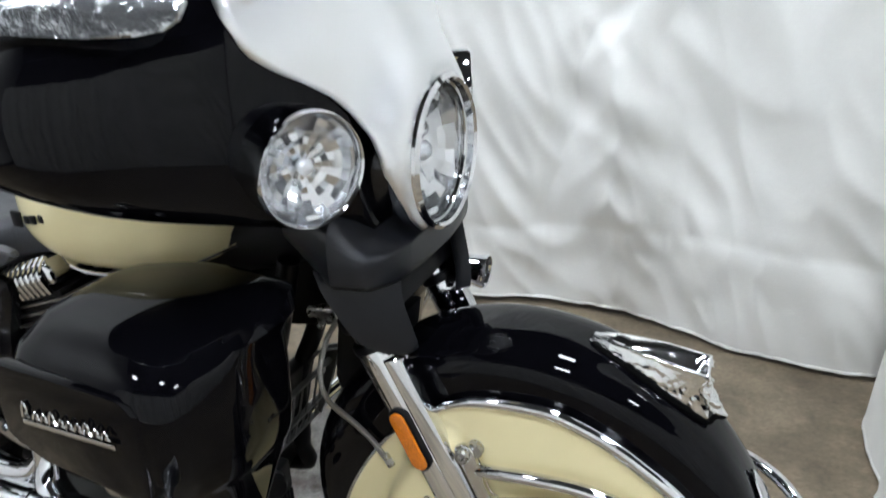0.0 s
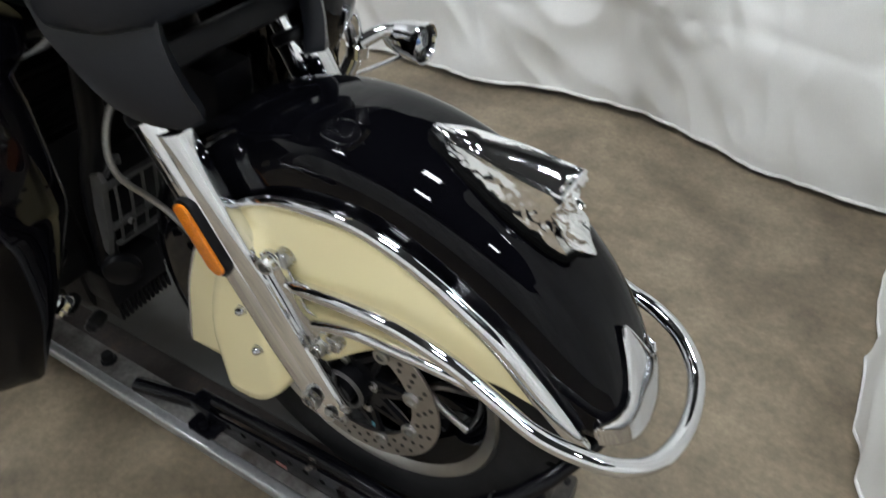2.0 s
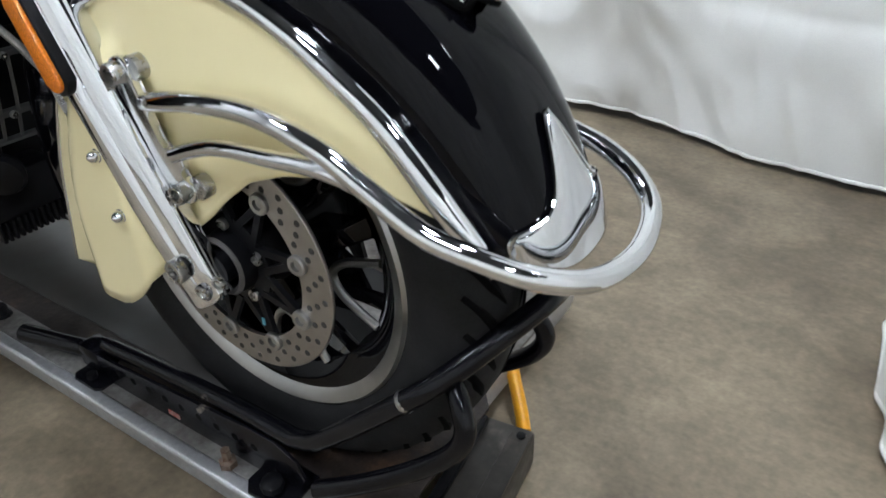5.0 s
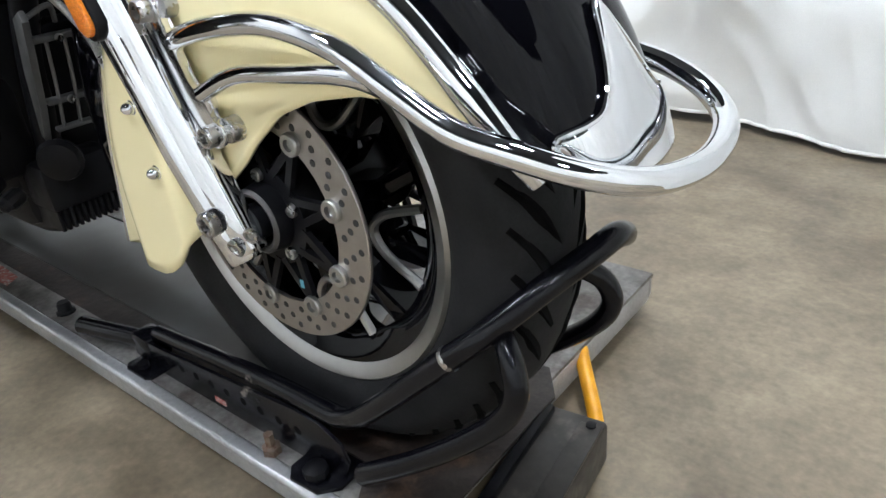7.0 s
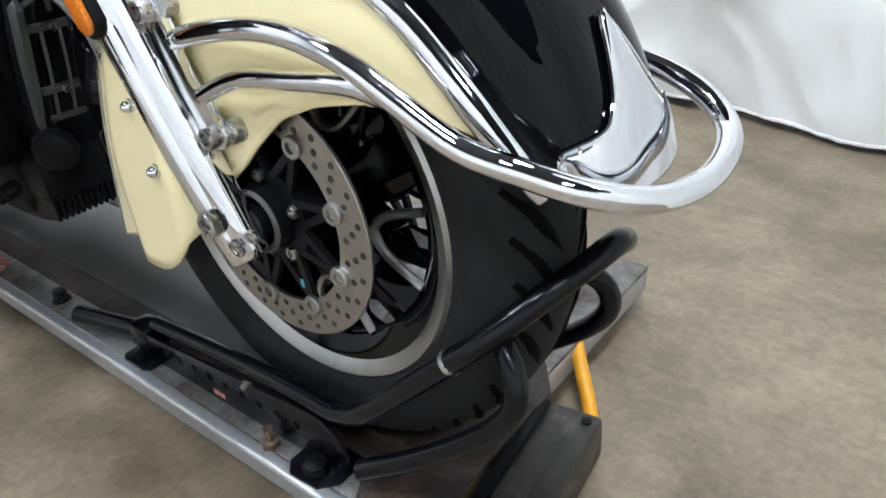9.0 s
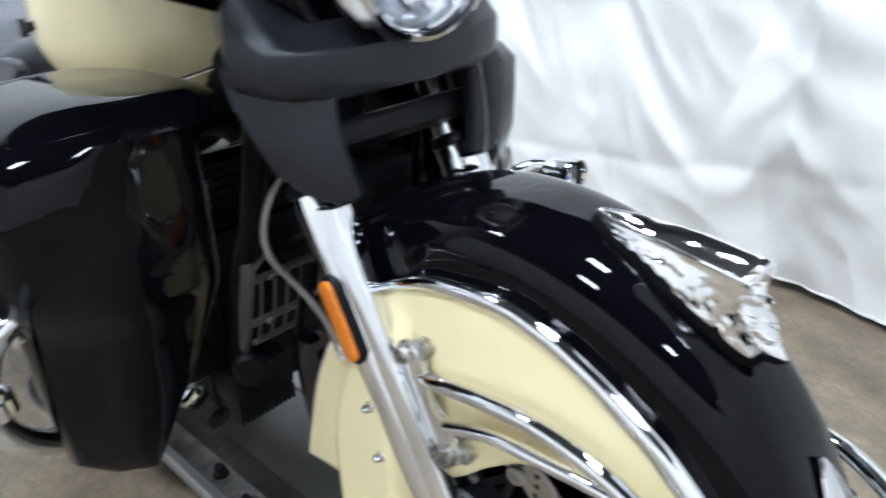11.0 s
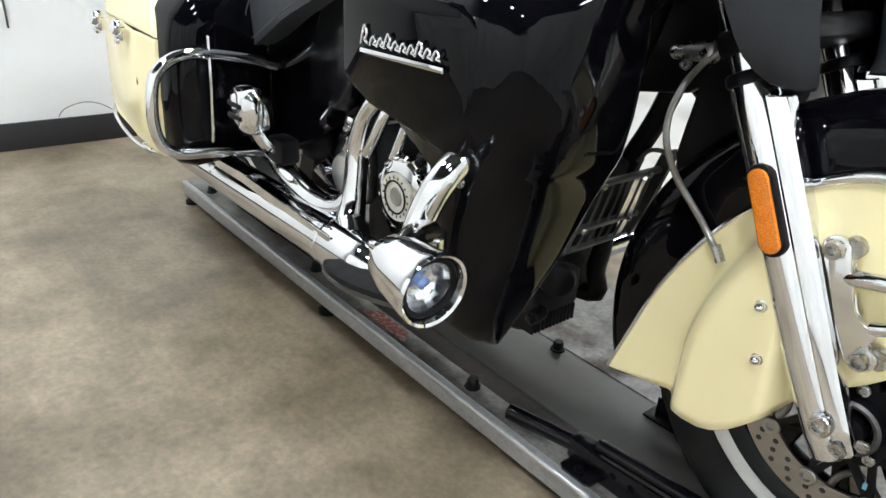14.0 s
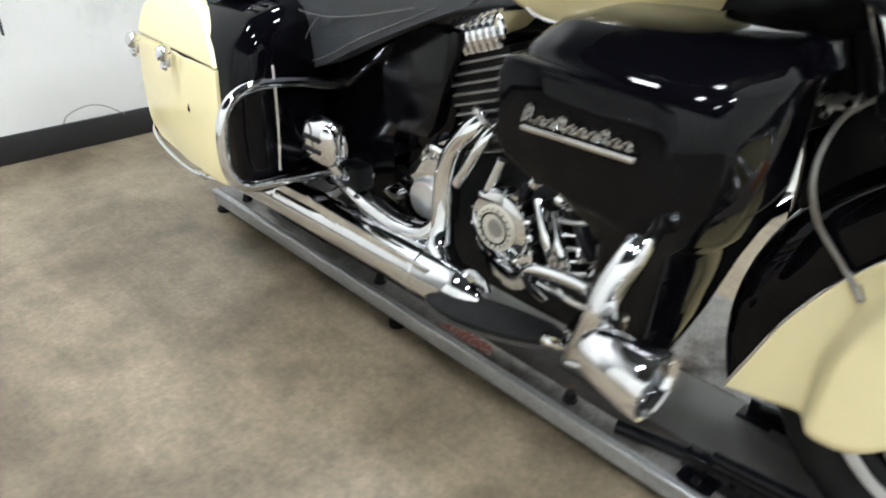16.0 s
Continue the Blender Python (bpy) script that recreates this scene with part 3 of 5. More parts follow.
def brake_disc(y, sgn):
    c = Vector((0.004, y, 0.326))
    # plain uncut ring; dark discs laid on its face hold the holes' shade
    bm = lathe([(0.106, -0.0025), (0.149, -0.0025), (0.150, -0.0015), (0.150, 0.0015), (0.149, 0.0025), (0.106, 0.0025)], c, (0, 1, 0), 90, closed=True)
    disc = bp("brake_disc", bm, STEEL, "drilled steel brake disc", FW)
    for k in range(27):
        for r, off in ((0.117, 0), (0.128, 4.4), (0.139, 8.8)):
            a = radians(360 / 27 * k + off)
            bp("disc_hole", lathe([(0.0042, 0.0), (0.0036, 0.0007)], c + Vector((math.cos(a) * r, sgn * 0.0024, math.sin(a) * r)), (0, sgn, 0), 10), MARK, "", FW)
    car = bp("disc_carrier", lathe([(0.030, -0.004), (0.058, -0.004), (0.058, 0.004), (0.030, 0.004)], c + Vector((0, -sgn * 0.002, 0)), (0, 1, 0), 40, closed=True), SATIN, "black disc carrier", FW)
    bp("hub_cap", lathe([(0.029, -0.012), (0.029, 0.018), (0.032, 0.022), (0.037, 0.02), (0.039, 0.004), (0.038, -0.012)], c, (0, sgn, 0), 32, closed=True), SATIN, "", FW)
    bp("wheel_spacer", lathe([(0.0292, -0.011), (0.0292, -0.009), (0.020, -0.008), (0.020, 0.004), (0.018, 0.006), (0.018, 0.012), (0.0205, 0.014), (0.0205, 0.03)], c, (0, sgn, 0), 24), SATIN, "", FW)
    bp("hub_ring", lathe([(0.029, 0.012), (0.0295, 0.0225), (0.034, 0.0245), (0.0375, 0.021), (0.035, 0.018)], c, (0, sgn, 0), 32, closed=True), DARKSTEEL, "", FW)
    for k in range(9):
        a = radians(55 - 40 * k)
        d = Vector((math.cos(a), 0, math.sin(a)))
        q = Vector((-d.z, 0, d.x))
        bm = bmesh.new()
        for s in (1, -1):
            base = c + (d * math.cos(radians(15 * s)) + q * math.sin(radians(15 * s))) * 0.052
            tip = c + d * 0.109
            w = q * 0.0045
            grid_faces(bm, [[base - w + Vector((0, -0.0035, 0)), base + w + Vector((0, -0.0035, 0)), base + w + Vector((0, 0.0035, 0)), base - w + Vector((0, 0.0035, 0))],
                            [tip - w + Vector((0, -0.0035, 0)), tip + w + Vector((0, -0.0035, 0)), tip + w + Vector((0, 0.0035, 0)), tip - w + Vector((0, 0.0035, 0))]], True, False, (True, True))
        bp("carrier_arm", bm, SATIN, "", FW)
        bp("disc_bobbin", lathe([(0.0125, 0.0), (0.0125, 0.005), (0.011, 0.0065), (0.0065, 0.0065), (0.006, 0.002)], c + d * 0.111 + Vector((0, sgn * 0.002, 0)), (0, sgn, 0), 18), ALLOY, "bright floating bobbin", FW)
    for k in range(5):
        a = radians(72 * k + 20)
        bp("disc_bolt", bolt_mesh(0.0075, 0.006, c + Vector((math.cos(a) * 0.048, sgn * 0.003, math.sin(a) * 0.048)), (0, sgn, 0)), ZINC, "", FW)
    if sgn < 0:
        bp("paint_mark", rbox((0.005, 0.001, 0.010), c + Vector((0.036, -0.0052, -0.075)), 0), BLUETAPE, "blue paint mark", FW)


brake_disc(-0.088, -1)
brake_disc(0.088, 1)


# ---- front fender ----
def fw(th):
    return float(np.interp(th, [0, 20, 60, 110, 150, 175, 205], [0.083, 0.088, 0.094, 0.1, 0.097, 0.088, 0.074]))


def crown(th, s, off=0.0):
    """A place on the fender's crown: th in degrees round the axle from straight ahead, s from -1 (right) to 1."""
    a = s * math.pi / 2
    w = fw(th) + off
    top, low = 0.404 + off, 0.325
    sw = math.copysign(abs(math.sin(a)) ** 0.66, a)
    r = low + (top - low) * abs(math.cos(a)) ** 0.62
    t = radians(th)
    return WC + Vector((r * math.cos(t), w * sw, r * math.sin(t)))


def skirt(th, s, r, off=0.0):
    t = radians(th)
    return WC + Vector((r * math.cos(t), math.copysign(fw(th) + off, s), r * math.sin(t)))


def fender():
    bm = bmesh.new()
    rings = []
    for i in range(73):
        th = 13.5 + 187.5 * i / 72
        nose = lambda q: th + 8.0 * abs(q) ** 1.6 * max(0.0, 1 - i / 14) ** 2
        ring = []
        low = float(np.interp(th, [13, 25, 60, 100, 140, 202], [0.325, 0.318, 0.25, 0.24, 0.26, 0.29]))
        for r in (low, (low + 0.325) / 2):
            ring.append(skirt(nose(1), -1, r))
        for j in range(25):
            ring.append(crown(nose(-1 + 2 * j / 24), -1 + 2 * j / 24))
        for r in ((low + 0.325) / 2, low):
            ring.append(skirt(nose(1), 1, r))
        rings.append(ring)
    grid_faces(bm, rings, False)
    f = bp("front_fender", bm, BLACK, "deeply valanced gloss black front fender", sharp=60)
    so = f.modifiers.new("sheet", "SOLIDIFY")
    so.thickness, so.offset = 0.003, -1
    return f


FEN = fender()
TOP_X = [-0.362, -0.335, -0.3, -0.255, -0.205, -0.15, -0.1, -0.04, 0.05, 0.11, 0.16, 0.2, 0.24, 0.275, 0.303, 0.335]
TOP_Z = [0.205, 0.28, 0.375, 0.46, 0.53, 0.585, 0.617, 0.638, 0.644, 0.629, 0.605, 0.579, 0.55, 0.515, 0.484, 0.449]
LOW_X = [-0.362, -0.29, -0.24, -0.215, -0.19, -0.165, -0.145, -0.125, -0.105, -0.09, -0.056, -0.03, 0.005, 0.032, 0.076, 0.128, 0.186, 0.248, 0.302, 0.335]
LOW_Z = [0.203, 0.222, 0.236, 0.234, 0.230, 0.231, 0.238, 0.252, 0.273, 0.292, 0.335, 0.362, 0.39, 0.416, 0.45, 0.47, 0.48, 0.48, 0.467, 0.448]


def valance_y(x, z):
    """How far out the cream side panel stands: flat, with a proud rounded lobe behind the fork."""
    y = float(np.interp(x, [-0.362, -0.29, -0.2, 0.0, 0.2, 0.335], [0.086, 0.096, 0.106, 0.105, 0.101, 0.093]))
    lobe_edge = -0.235 + 0.10 * max(0.0, (z - 0.33) / 0.25) ** 1.6
    u = min(1.0, max(0.0, (x - lobe_edge) / 0.03))
    v = min(1.0, max(0.0, (-0.07 - x) / 0.03))
    w = min(1.0, max(0.0, (0.585 - z) / 0.05))
    sm = lambda q: q * q * (3 - 2 * q)
    return y + 0.034 * sm(u) * sm(v) * sm(w)


def valance(s):
    bm = bmesh.new()
    xs = np.concatenate([np.linspace(-0.362, -0.25, 12), np.linspace(-0.245, 0.02, 44), np.linspace(0.03, 0.335, 30)])
    rings = []
    for x in xs:
        hi, lo = float(np.interp(x, TOP_X, TOP_Z)), float(np.interp(x, LOW_X, LOW_Z))
        ring = [Vector((x, s * valance_y(x, lo + (hi - lo) * k / 22), lo + (hi - lo) * k / 22)) for k in range(23)]
        rings.append(ring)
    grid_faces(bm, rings, False)
    v = bp("side_panel", bm, CREAM, "glossy cream painted valance panel", FEN, 60)
    so = v.modifiers.new("sheet", "SOLIDIFY")
    so.thickness, so.offset = 0.006, 0
    line = [(x, s * (float(np.interp(x, [-0.362, -0.29, -0.2, 0, 0.335], [0.088, 0.098, 0.108, 0.108, 0.096]))), z) for x, z in zip(TOP_X, TOP_Z)]
    bp("trim_strip", tube(line[5:] + [(0.35, s * 0.09, 0.428)], [0.006, 0.0095, 0.0115, 0.013, 0.014, 0.009], 12, 6), CHROME, "chrome trim strip", FEN)
    bp("trim_strip", tube(line[:6], 0.0035, 8, 6), DULL_CHROME, "", FEN)
    for q in ((-0.125, 0.447), (-0.112, 0.375)):
        bp("acorn_nut", bolt_mesh(0.0082, 0.011, (q[0], s * valance_y(*q), q[1]), (0, s, 0), True), CHROME, "", FEN)


valance(-1)
valance(1)


def fender_tip():
    """A chrome cap on the fender's nose: wide at the lip, with a tall centre point and scooped flanks."""
    bm = bmesh.new()
    rings = []
    for i in range(45):
        th = 13.0 + 19.4 * i / 44
        half = float(np.interp(th, [13.0, 16.4, 17.4, 18.4, 20.0, 22, 24.5, 28, 31, 32.4], [0.90, 0.90, 0.87, 0.74, 0.52, 0.38, 0.28, 0.17, 0.075, 0.01]))
        ring = []
        for j in range(21):
            f = half * (-1 + j / 10)
            q = math.copysign(math.asin(min(1.0, abs(f)) ** (1 / 0.66)) * 2 / math.pi, f)
            ring.append(crown(th + 4.3 * abs(f) ** 2.2, q, 0.004 + 0.004 * (1 - abs(f / half) ** 3)))
        rings.append(ring)
    grid_faces(bm, rings, False)
    t = bp("fender_tip", bm, CHROME, "chrome fender tip", FEN, 60)
    so = t.modifiers.new("sheet", "SOLIDIFY")
    so.thickness, so.offset = 0.006, -1
    edge = [r[0] for r in rings[4:]]
    for s in (1, -1):
        bp("tip_bead", tube([(p.x, s * p.y, p.z) for p in edge[::3]], 0.0022, 6, 2), CHROME, "", FEN)
    for s in (-0.955, 0.955):
        q = crown(22.0, s, 0.006)
        bp("tip_screw", bolt_mesh(0.006, 0.005, q, (q - WC).normalized()), CHROME, "", FEN)


fender_tip()


def ornament():
    """A swept-back chrome headdress: a dished top with a flat rim, feathered flanks and a sculpted, hollowed front."""
    n = 33
    bm = bmesh.new()
    rings, foot_line = [], []
    for i in range(n):
        f = i / (n - 1)
        t = radians(77 - 29 * f)
        wb = float(np.interp(f, [0, 0.15, 0.35, 0.55, 0.75, 0.9, 1], [0.006, 0.019, 0.030, 0.036, 0.035, 0.029, 0.018]))
        wt = float(np.interp(f, [0, 0.2, 0.6, 1], [0.004, 0.018, 0.028, 0.031]))
        base = WC + Vector((math.cos(t), 0, math.sin(t))) * (0.3985 + 0.013 * f)
        top = Vector((0.10 + 0.168 * f, 0, 0.728 - 0.021 * f + 0.003 * math.sin(f * math.pi)))
        h = top - base
        dish = 0.020 * min(1.0, f * 3.2) * (1.0 if f < 0.9 else max(0.0, (1 - f) / 0.1))
        flank = []
        for k in range(13):
            v = -0.06 + 0.98 * k / 12
            y = wb + (wt - wb) * max(0.0, v) ** 0.8
            # overlapping feathers: each swells and then drops back, raked towards the tail
            ph = (f * 11 + v * 1.6) % 1.0
            row = math.floor(f * 11 + v * 1.6)
            lift = 0.0030 * ph * math.sin(min(1.0, max(0.0, v / 0.85)) * math.pi) + 0.0014 * noise.noise(Vector((row * 3.1, v * 9, 4.0)))
            flank.append((y + lift * min(1.0, f * 4), v, -0.013 * math.sin(max(0.0, v) * math.pi) * (max(0.0, f - 0.5) / 0.5) ** 1.5))
        flank += [(wt * 1.02, 0.985, 0), (wt * 0.99, 1.0, 0), (wt * 0.84, 1.0, 0)]
        ring = [base + h * v + Vector((dx, -y, 0)) for y, v, dx in flank]
        ring += [top + Vector((0, wt * y, -dish * (1 - (y / 0.84) ** 2) - 0.0016 * (k % 2))) for k, y in enumerate((-0.82, -0.72, -0.6, -0.44, -0.3, -0.15, 0.0, 0.15, 0.3, 0.44, 0.6, 0.72, 0.82))]
        ring += [base + h * v + Vector((dx, y, 0)) for y, v, dx in reversed(flank)]
        rings.append(ring)
        foot_line.append(base + Vector((0, -wb * 1.06, 0.004 - 0.010 * f)))
    grid_faces(bm, rings, False, False, (True, True))
    bp("fender_ornament", bm, CAST_CHROME, "chrome sculpted fender ornament", FEN, 40)
    side = foot_line[2::3]
    nose = [Vector((0.284, -0.014, 0.634)), Vector((0.296, 0.0, 0.628)), Vector((0.284, 0.014, 0.634))]
    rim = side + nose + [Vector((q.x, -q.y, q.z)) for q in reversed(side)]
    bp("ornament_gasket", tube(rim, 0.0045, 8, 3, True), GROOVE, "black rubber gasket", FEN)
    bm = bmesh.new()
    rows = []
    for i in range(25):
        v = i / 24
        row = []
        for j in range(21):
            u = -1 + j / 10
            w = 0.030 - 0.010 * v - 0.010 * max(0.0, v - 0.8) / 0.2
            keep = 1.0 if 0.05 < v < 0.84 else 0.0
            dent = keep * (0.010 * noise.noise(Vector((u * 2.2, v * 5.0, 2.0))) + 0.007 * noise.noise(Vector((u * 5, v * 10, 7.0))))
            x = 0.269 + 0.022 * v - 0.013 * math.sin(v ** 0.9 * math.pi) + 0.010 * (1 - u * u) * v + dent
            row.append(Vector((x, w * u, 0.7075 - 0.077 * v)))
        rows.append(row)
    grid_faces(bm, rows, False)
    fc = bp("ornament_face", bm, CAST_CHROME, "", FEN, 60)
    so = fc.modifiers.new("sheet", "SOLIDIFY")
    so.thickness, so.offset = 0.004, -1


ornament()


def bumper():
    """The bent chrome tubes that run forward from the fork brackets round the fender's nose."""
    r = 0.0105
    up = [(-0.05, -0.116, 0.514), (-0.02, -0.125, 0.523), (0.045, -0.131, 0.536), (0.125, -0.133, 0.541), (0.2, -0.135, 0.527), (0.252, -0.135, 0.502), (0.306, -0.134, 0.475), (0.355, -0.127, 0.463), (0.398, -0.108, 0.449), (0.43, -0.068, 0.436), (0.442, 0.0, 0.43)]
    full = up + [(x, -y, z) for x, y, z in reversed(up[:-1])]
    b = bp("fender_guard", tube(full, r, 16, 6), CHROME, "bent chrome tube fender guard")
    for s in (-1, 1):
        bp("guard_brace", tube([(-0.005, s * 0.128, 0.47), (0.06, s * 0.131, 0.494), (0.135, s * 0.133, 0.502), (0.21, s * 0.135, 0.507), (0.262, s * 0.135, 0.498)], 0.0085, 14, 6), CHROME, "", b)
        br = bp("guard_bracket", slab([(-0.084, 0.545), (-0.078, 0.558), (-0.064, 0.562), (-0.052, 0.553), (-0.046, 0.53), (-0.036, 0.508), (-0.034, 0.49), (-0.024, 0.472), (-0.002, 0.468), (0.002, 0.455), (-0.006, 0.445), (0.01, 0.438), (0.012, 0.424), (0.002, 0.414), (-0.016, 0.414), (-0.03, 0.428), (-0.048, 0.47), (-0.066, 0.51)],
                                      lambda u, v, d, s=s: Vector((u, s * (0.117 + d), v)), 0.01, 0.0025, 2), DULL_CHROME, "chrome mounting bracket", b)
        for q in ((-0.067, 0.546), (-0.004, 0.428)):
            bp("bracket_bolt", bolt_mesh(0.0115, 0.014, (q[0], s * 0.126, q[1]), (0, s, 0)), ZINC, "", b)
            bp("bracket_spacer", lathe([(0.0135, 0), (0.0135, 0.022), (0.0125, 0.024)], (q[0] + 0.014, s * 0.098, q[1] + 0.004), (0, s, 0), 16), ZINC, "", b)


bumper()


# ---- fork ----
RAKE = 0.4935
FD = Vector((-RAKE, 0, 1)).normalized()


def on_fork(z, y=-0.125, ahead=0.0, out=0.0):
    n = Vector((FD.z, 0, -FD.x))
    return Vector((-0.010 - (z - 0.315) * RAKE, y, z)) + n * ahead + Vector((0, -out, 0))


def fork(s):
    y = 0.125 * s
    lo, hi = on_fork(0.335, y), on_fork(0.720, y)
    L = (hi - lo).length
    n = Vector((FD.z, 0, -FD.x))
    # a round slider drawn in to a narrow foot, with a flat-sided web cast along its front
    def shifted(h):
        return lo + FD * h - n * (0.004 + 0.005 * min(1.0, max(0.0, (h + 0.05) / 0.12)))

    bm = bmesh.new()
    rings = []
    for h, r in ((-0.052, 0.019), (-0.049, 0.0215), (-0.02, 0.0235), (0.03, 0.0255), (0.08, 0.0268), (0.16, 0.0275), (0.25, 0.028), (L - 0.03, 0.0285), (L - 0.004, 0.0285), (L, 0.0275)):
        rings.append([shifted(h) + n * r * math.cos(2 * math.pi * k / 40) + Vector((0, r * math.sin(2 * math.pi * k / 40), 0)) for k in range(40)])
    grid_faces(bm, rings, True, False, (True, True))
    leg = bp("fork_leg", bm, CHROME, "polished chrome fork slider", sharp=50)
    half = [(0.016, -0.015), (0.0195, -0.0212), (0.0225, -0.0222), (0.0300, -0.0195), (0.0385, -0.0150), (0.0425, -0.0115), (0.0442, -0.006)]
    bm = bmesh.new()
    rings = []
    for h, k, lift in ((-0.046, 0.74, 0), (-0.042, 0.80, 0), (-0.01, 0.84, 0), (0.04, 0.88, 0), (0.12, 0.93, 0), (0.22, 0.97, 0), (L - 0.05, 1.0, 0.006), (L - 0.028, 1.0, 0.008), (L - 0.026, 0.96, 0.008)):
        sec = [(u * k, v * k) for u, v in half]
        sec = sec + [(u, -v) for u, v in reversed(sec)]
        rings.append([shifted(h) + n * u + Vector((0, v, 0)) - FD * lift * (u - 0.016) / 0.028 for u, v in sec])
    grid_faces(bm, rings, True, False, (True, True))
    bp("fork_web", bm, CHROME, "flat chrome web cast on the slider", leg, 26)
    top = shifted(L)
    bp("dust_cap", lathe([(0.029, -0.010), (0.0312, -0.008), (0.0312, 0.002), (0.0285, 0.006), (0.0245, 0.007)], top, FD, 32), SATIN, "", leg)
    bp("fork_tube", lathe([(0.0225, 0), (0.0225, 0.2)], top - FD * 0.01, FD, 24), CHROME, "chrome upper fork tube", leg)
    bp("axle_bolt", bolt_mesh(0.0145, 0.012, (-0.014, s * 0.147, 0.338), (0, s, 0)), ZINC, "", leg)
    bp("clamp_bolt", bolt_mesh(0.0105, 0.004, (0.010, s * 0.1425, 0.312), (0.1, s, -0.3)), ZINC, "", leg)
    bp("clamp_bolt", bolt_mesh(0.0085, 0.005, (0.030, s * 0.134, 0.328), (0.3, s, -0.2)), ZINC, "", leg)
    bp("axle", lathe([(0.016, 0), (0.016, 0.09)], (0, s * 0.03, 0.32), (0, s, 0), 20), SATIN, "", leg)
    # amber reflector on a black backing
    rc = Vector((-0.145, y, 0.572))

    def pill(w, h):
        return [(w * math.cos(2 * math.pi * k / 24), (h if k < 12 else -h) + w * math.sin(2 * math.pi * k / 24)) for k in range(24)]

    def facing(depth):
        return lambda u, v, d: rc + n * u + FD * v + Vector((0, s * (depth + d), 0))

    bp("reflector_base", slab(pill(0.0165, 0.041), facing(0.018), 0.016, 0.003), SATIN, "black reflector base", leg)
    bp("amber_reflector", slab(pill(0.0128, 0.0395), facing(0.033), 0.006, 0.002), ORANGE, "amber side reflector", leg)
    # caliper behind the disc
    bp("brake_caliper", rbox((0.055, 0.05, 0.12), on_fork(0.41, s * 0.085, -0.075), 0.014, Matrix.Rotation(-0.46, 3, "Y")), SATIN, "black brake caliper", leg)
    # cover panel that hangs from the fairing in front of the fork
    bm = bmesh.new()
    rings = []
    # its lower edge comes to a point in front and is cut away in a curve behind
    for z, xb, yb, xf, yf in ((0.711, -0.172, 0.138, -0.146, 0.108), (0.716, -0.184, 0.150, -0.145, 0.109), (0.726, -0.197, 0.161, -0.145, 0.112), (0.742, -0.211, 0.172, -0.147, 0.117), (0.762, -0.222, 0.180, -0.151, 0.121),
                              (0.788, -0.234, 0.187, -0.157, 0.124), (0.812, -0.244, 0.193, -0.161, 0.124), (0.832, -0.252, 0.196, -0.163, 0.120), (0.86, -0.262, 0.195, -0.168, 0.118)):
        ring = [Vector((xb - 0.012, s * (yb - 0.03), z))]
        for u in (0.0, 0.08, 0.3, 0.5, 0.7, 0.92, 1.0):
            swell = 0.007 * math.sin(u * math.pi)
            ring.append(Vector((xb + (xf - xb) * u + swell * 0.5, s * (yb + (yf - yb) * u + swell), z - 0.002 * math.sin(u * math.pi) * (z < 0.72))))
        ring.append(Vector((xf - 0.02, s * (yf - 0.02), z)))
        rings.append(ring)
    grid_faces(bm, rings, False)
    c = bp("fork_cover", bm, TEXTURED, "matt black plastic fork cover", leg, 28)
    so = c.modifiers.new("shell", "SOLIDIFY")
    so.thickness, so.offset = 0.004, -1
    return leg


fork(-1)
fork(1)
# steering head and clamps
bp("lower_clamp", rbox((0.08, 0.3, 0.035), (-0.225, 0, 0.76), 0.01, Matrix.Rotation(0.46, 3, "Y").inverted()), SATIN, "black triple clamp")
bp("splash_guard", slab([(-0.205, 0.72), (-0.318, 0.715), (-0.331, 0.69), (-0.341, 0.633), (-0.347, 0.591), (-0.350, 0.545), (-0.325, 0.515), (-0.28, 0.575), (-0.235, 0.625)], lambda u, v, d: Vector((u, d - 0.035, v)), 0.07, 0.008, 2), SATIN, "black plastic guard behind the fork")
bp("steering_neck", tube([(-0.28, 0, 0.68), (-0.36, 0, 0.92)], 0.035, 16), SATIN)
hc = bp("hose_clamp", lathe([(0.006, 0), (0.010, 0.004), (0.010, 0.022), (0.013, 0.026), (0.013, 0.05), (0.015, 0.052), (0.015, 0.066), (0.012, 0.07)], (-0.362, -0.079, 0.718), (0.98, -0.05, 0.16), 16), ZINC, "grey metal hose union")
bp("union_tab", slab([(-0.338, 0.722), (-0.325, 0.722), (-0.322, 0.706), (-0.329, 0.699), (-0.337, 0.706)], lambda u, v, d: Vector((u, -0.088 - d, v)), 0.006, 0.0015), ZINC, "", hc)
bp("union_bolt", bolt_mesh(0.0065, 0.005, (-0.3295, -0.094, 0.708), (0, -1, 0)), ZINC, "", hc)
bp("brake_hose", tube([(-0.272, -0.085, 0.742), (-0.292, -0.09, 0.726), (-0.306, -0.10, 0.706), (-0.309, -0.122, 0.684), (-0.309, -0.139, 0.654), (-0.304, -0.147, 0.625), (-0.296, -0.144, 0.598), (-0.288, -0.124, 0.563), (-0.272, -0.112, 0.537), (-0.245, -0.107, 0.508), (-0.222, -0.112, 0.487), (-0.207, -0.112, 0.468)], 0.0048, 10, 8), HOSE, "braided steel brake hose")
bp("hose_ferrule", lathe([(0.007, 0), (0.007, 0.024)], (-0.218, -0.112, 0.488), (0.5, 0, -0.8), 10), ZINC)
bp("wire_lead", tube([(-0.2, -0.1, 0.585), (-0.26, -0.08, 0.57), (-0.33, -0.06, 0.5), (-0.37, -0.05, 0.44)], 0.0025, 6, 6), SATIN)


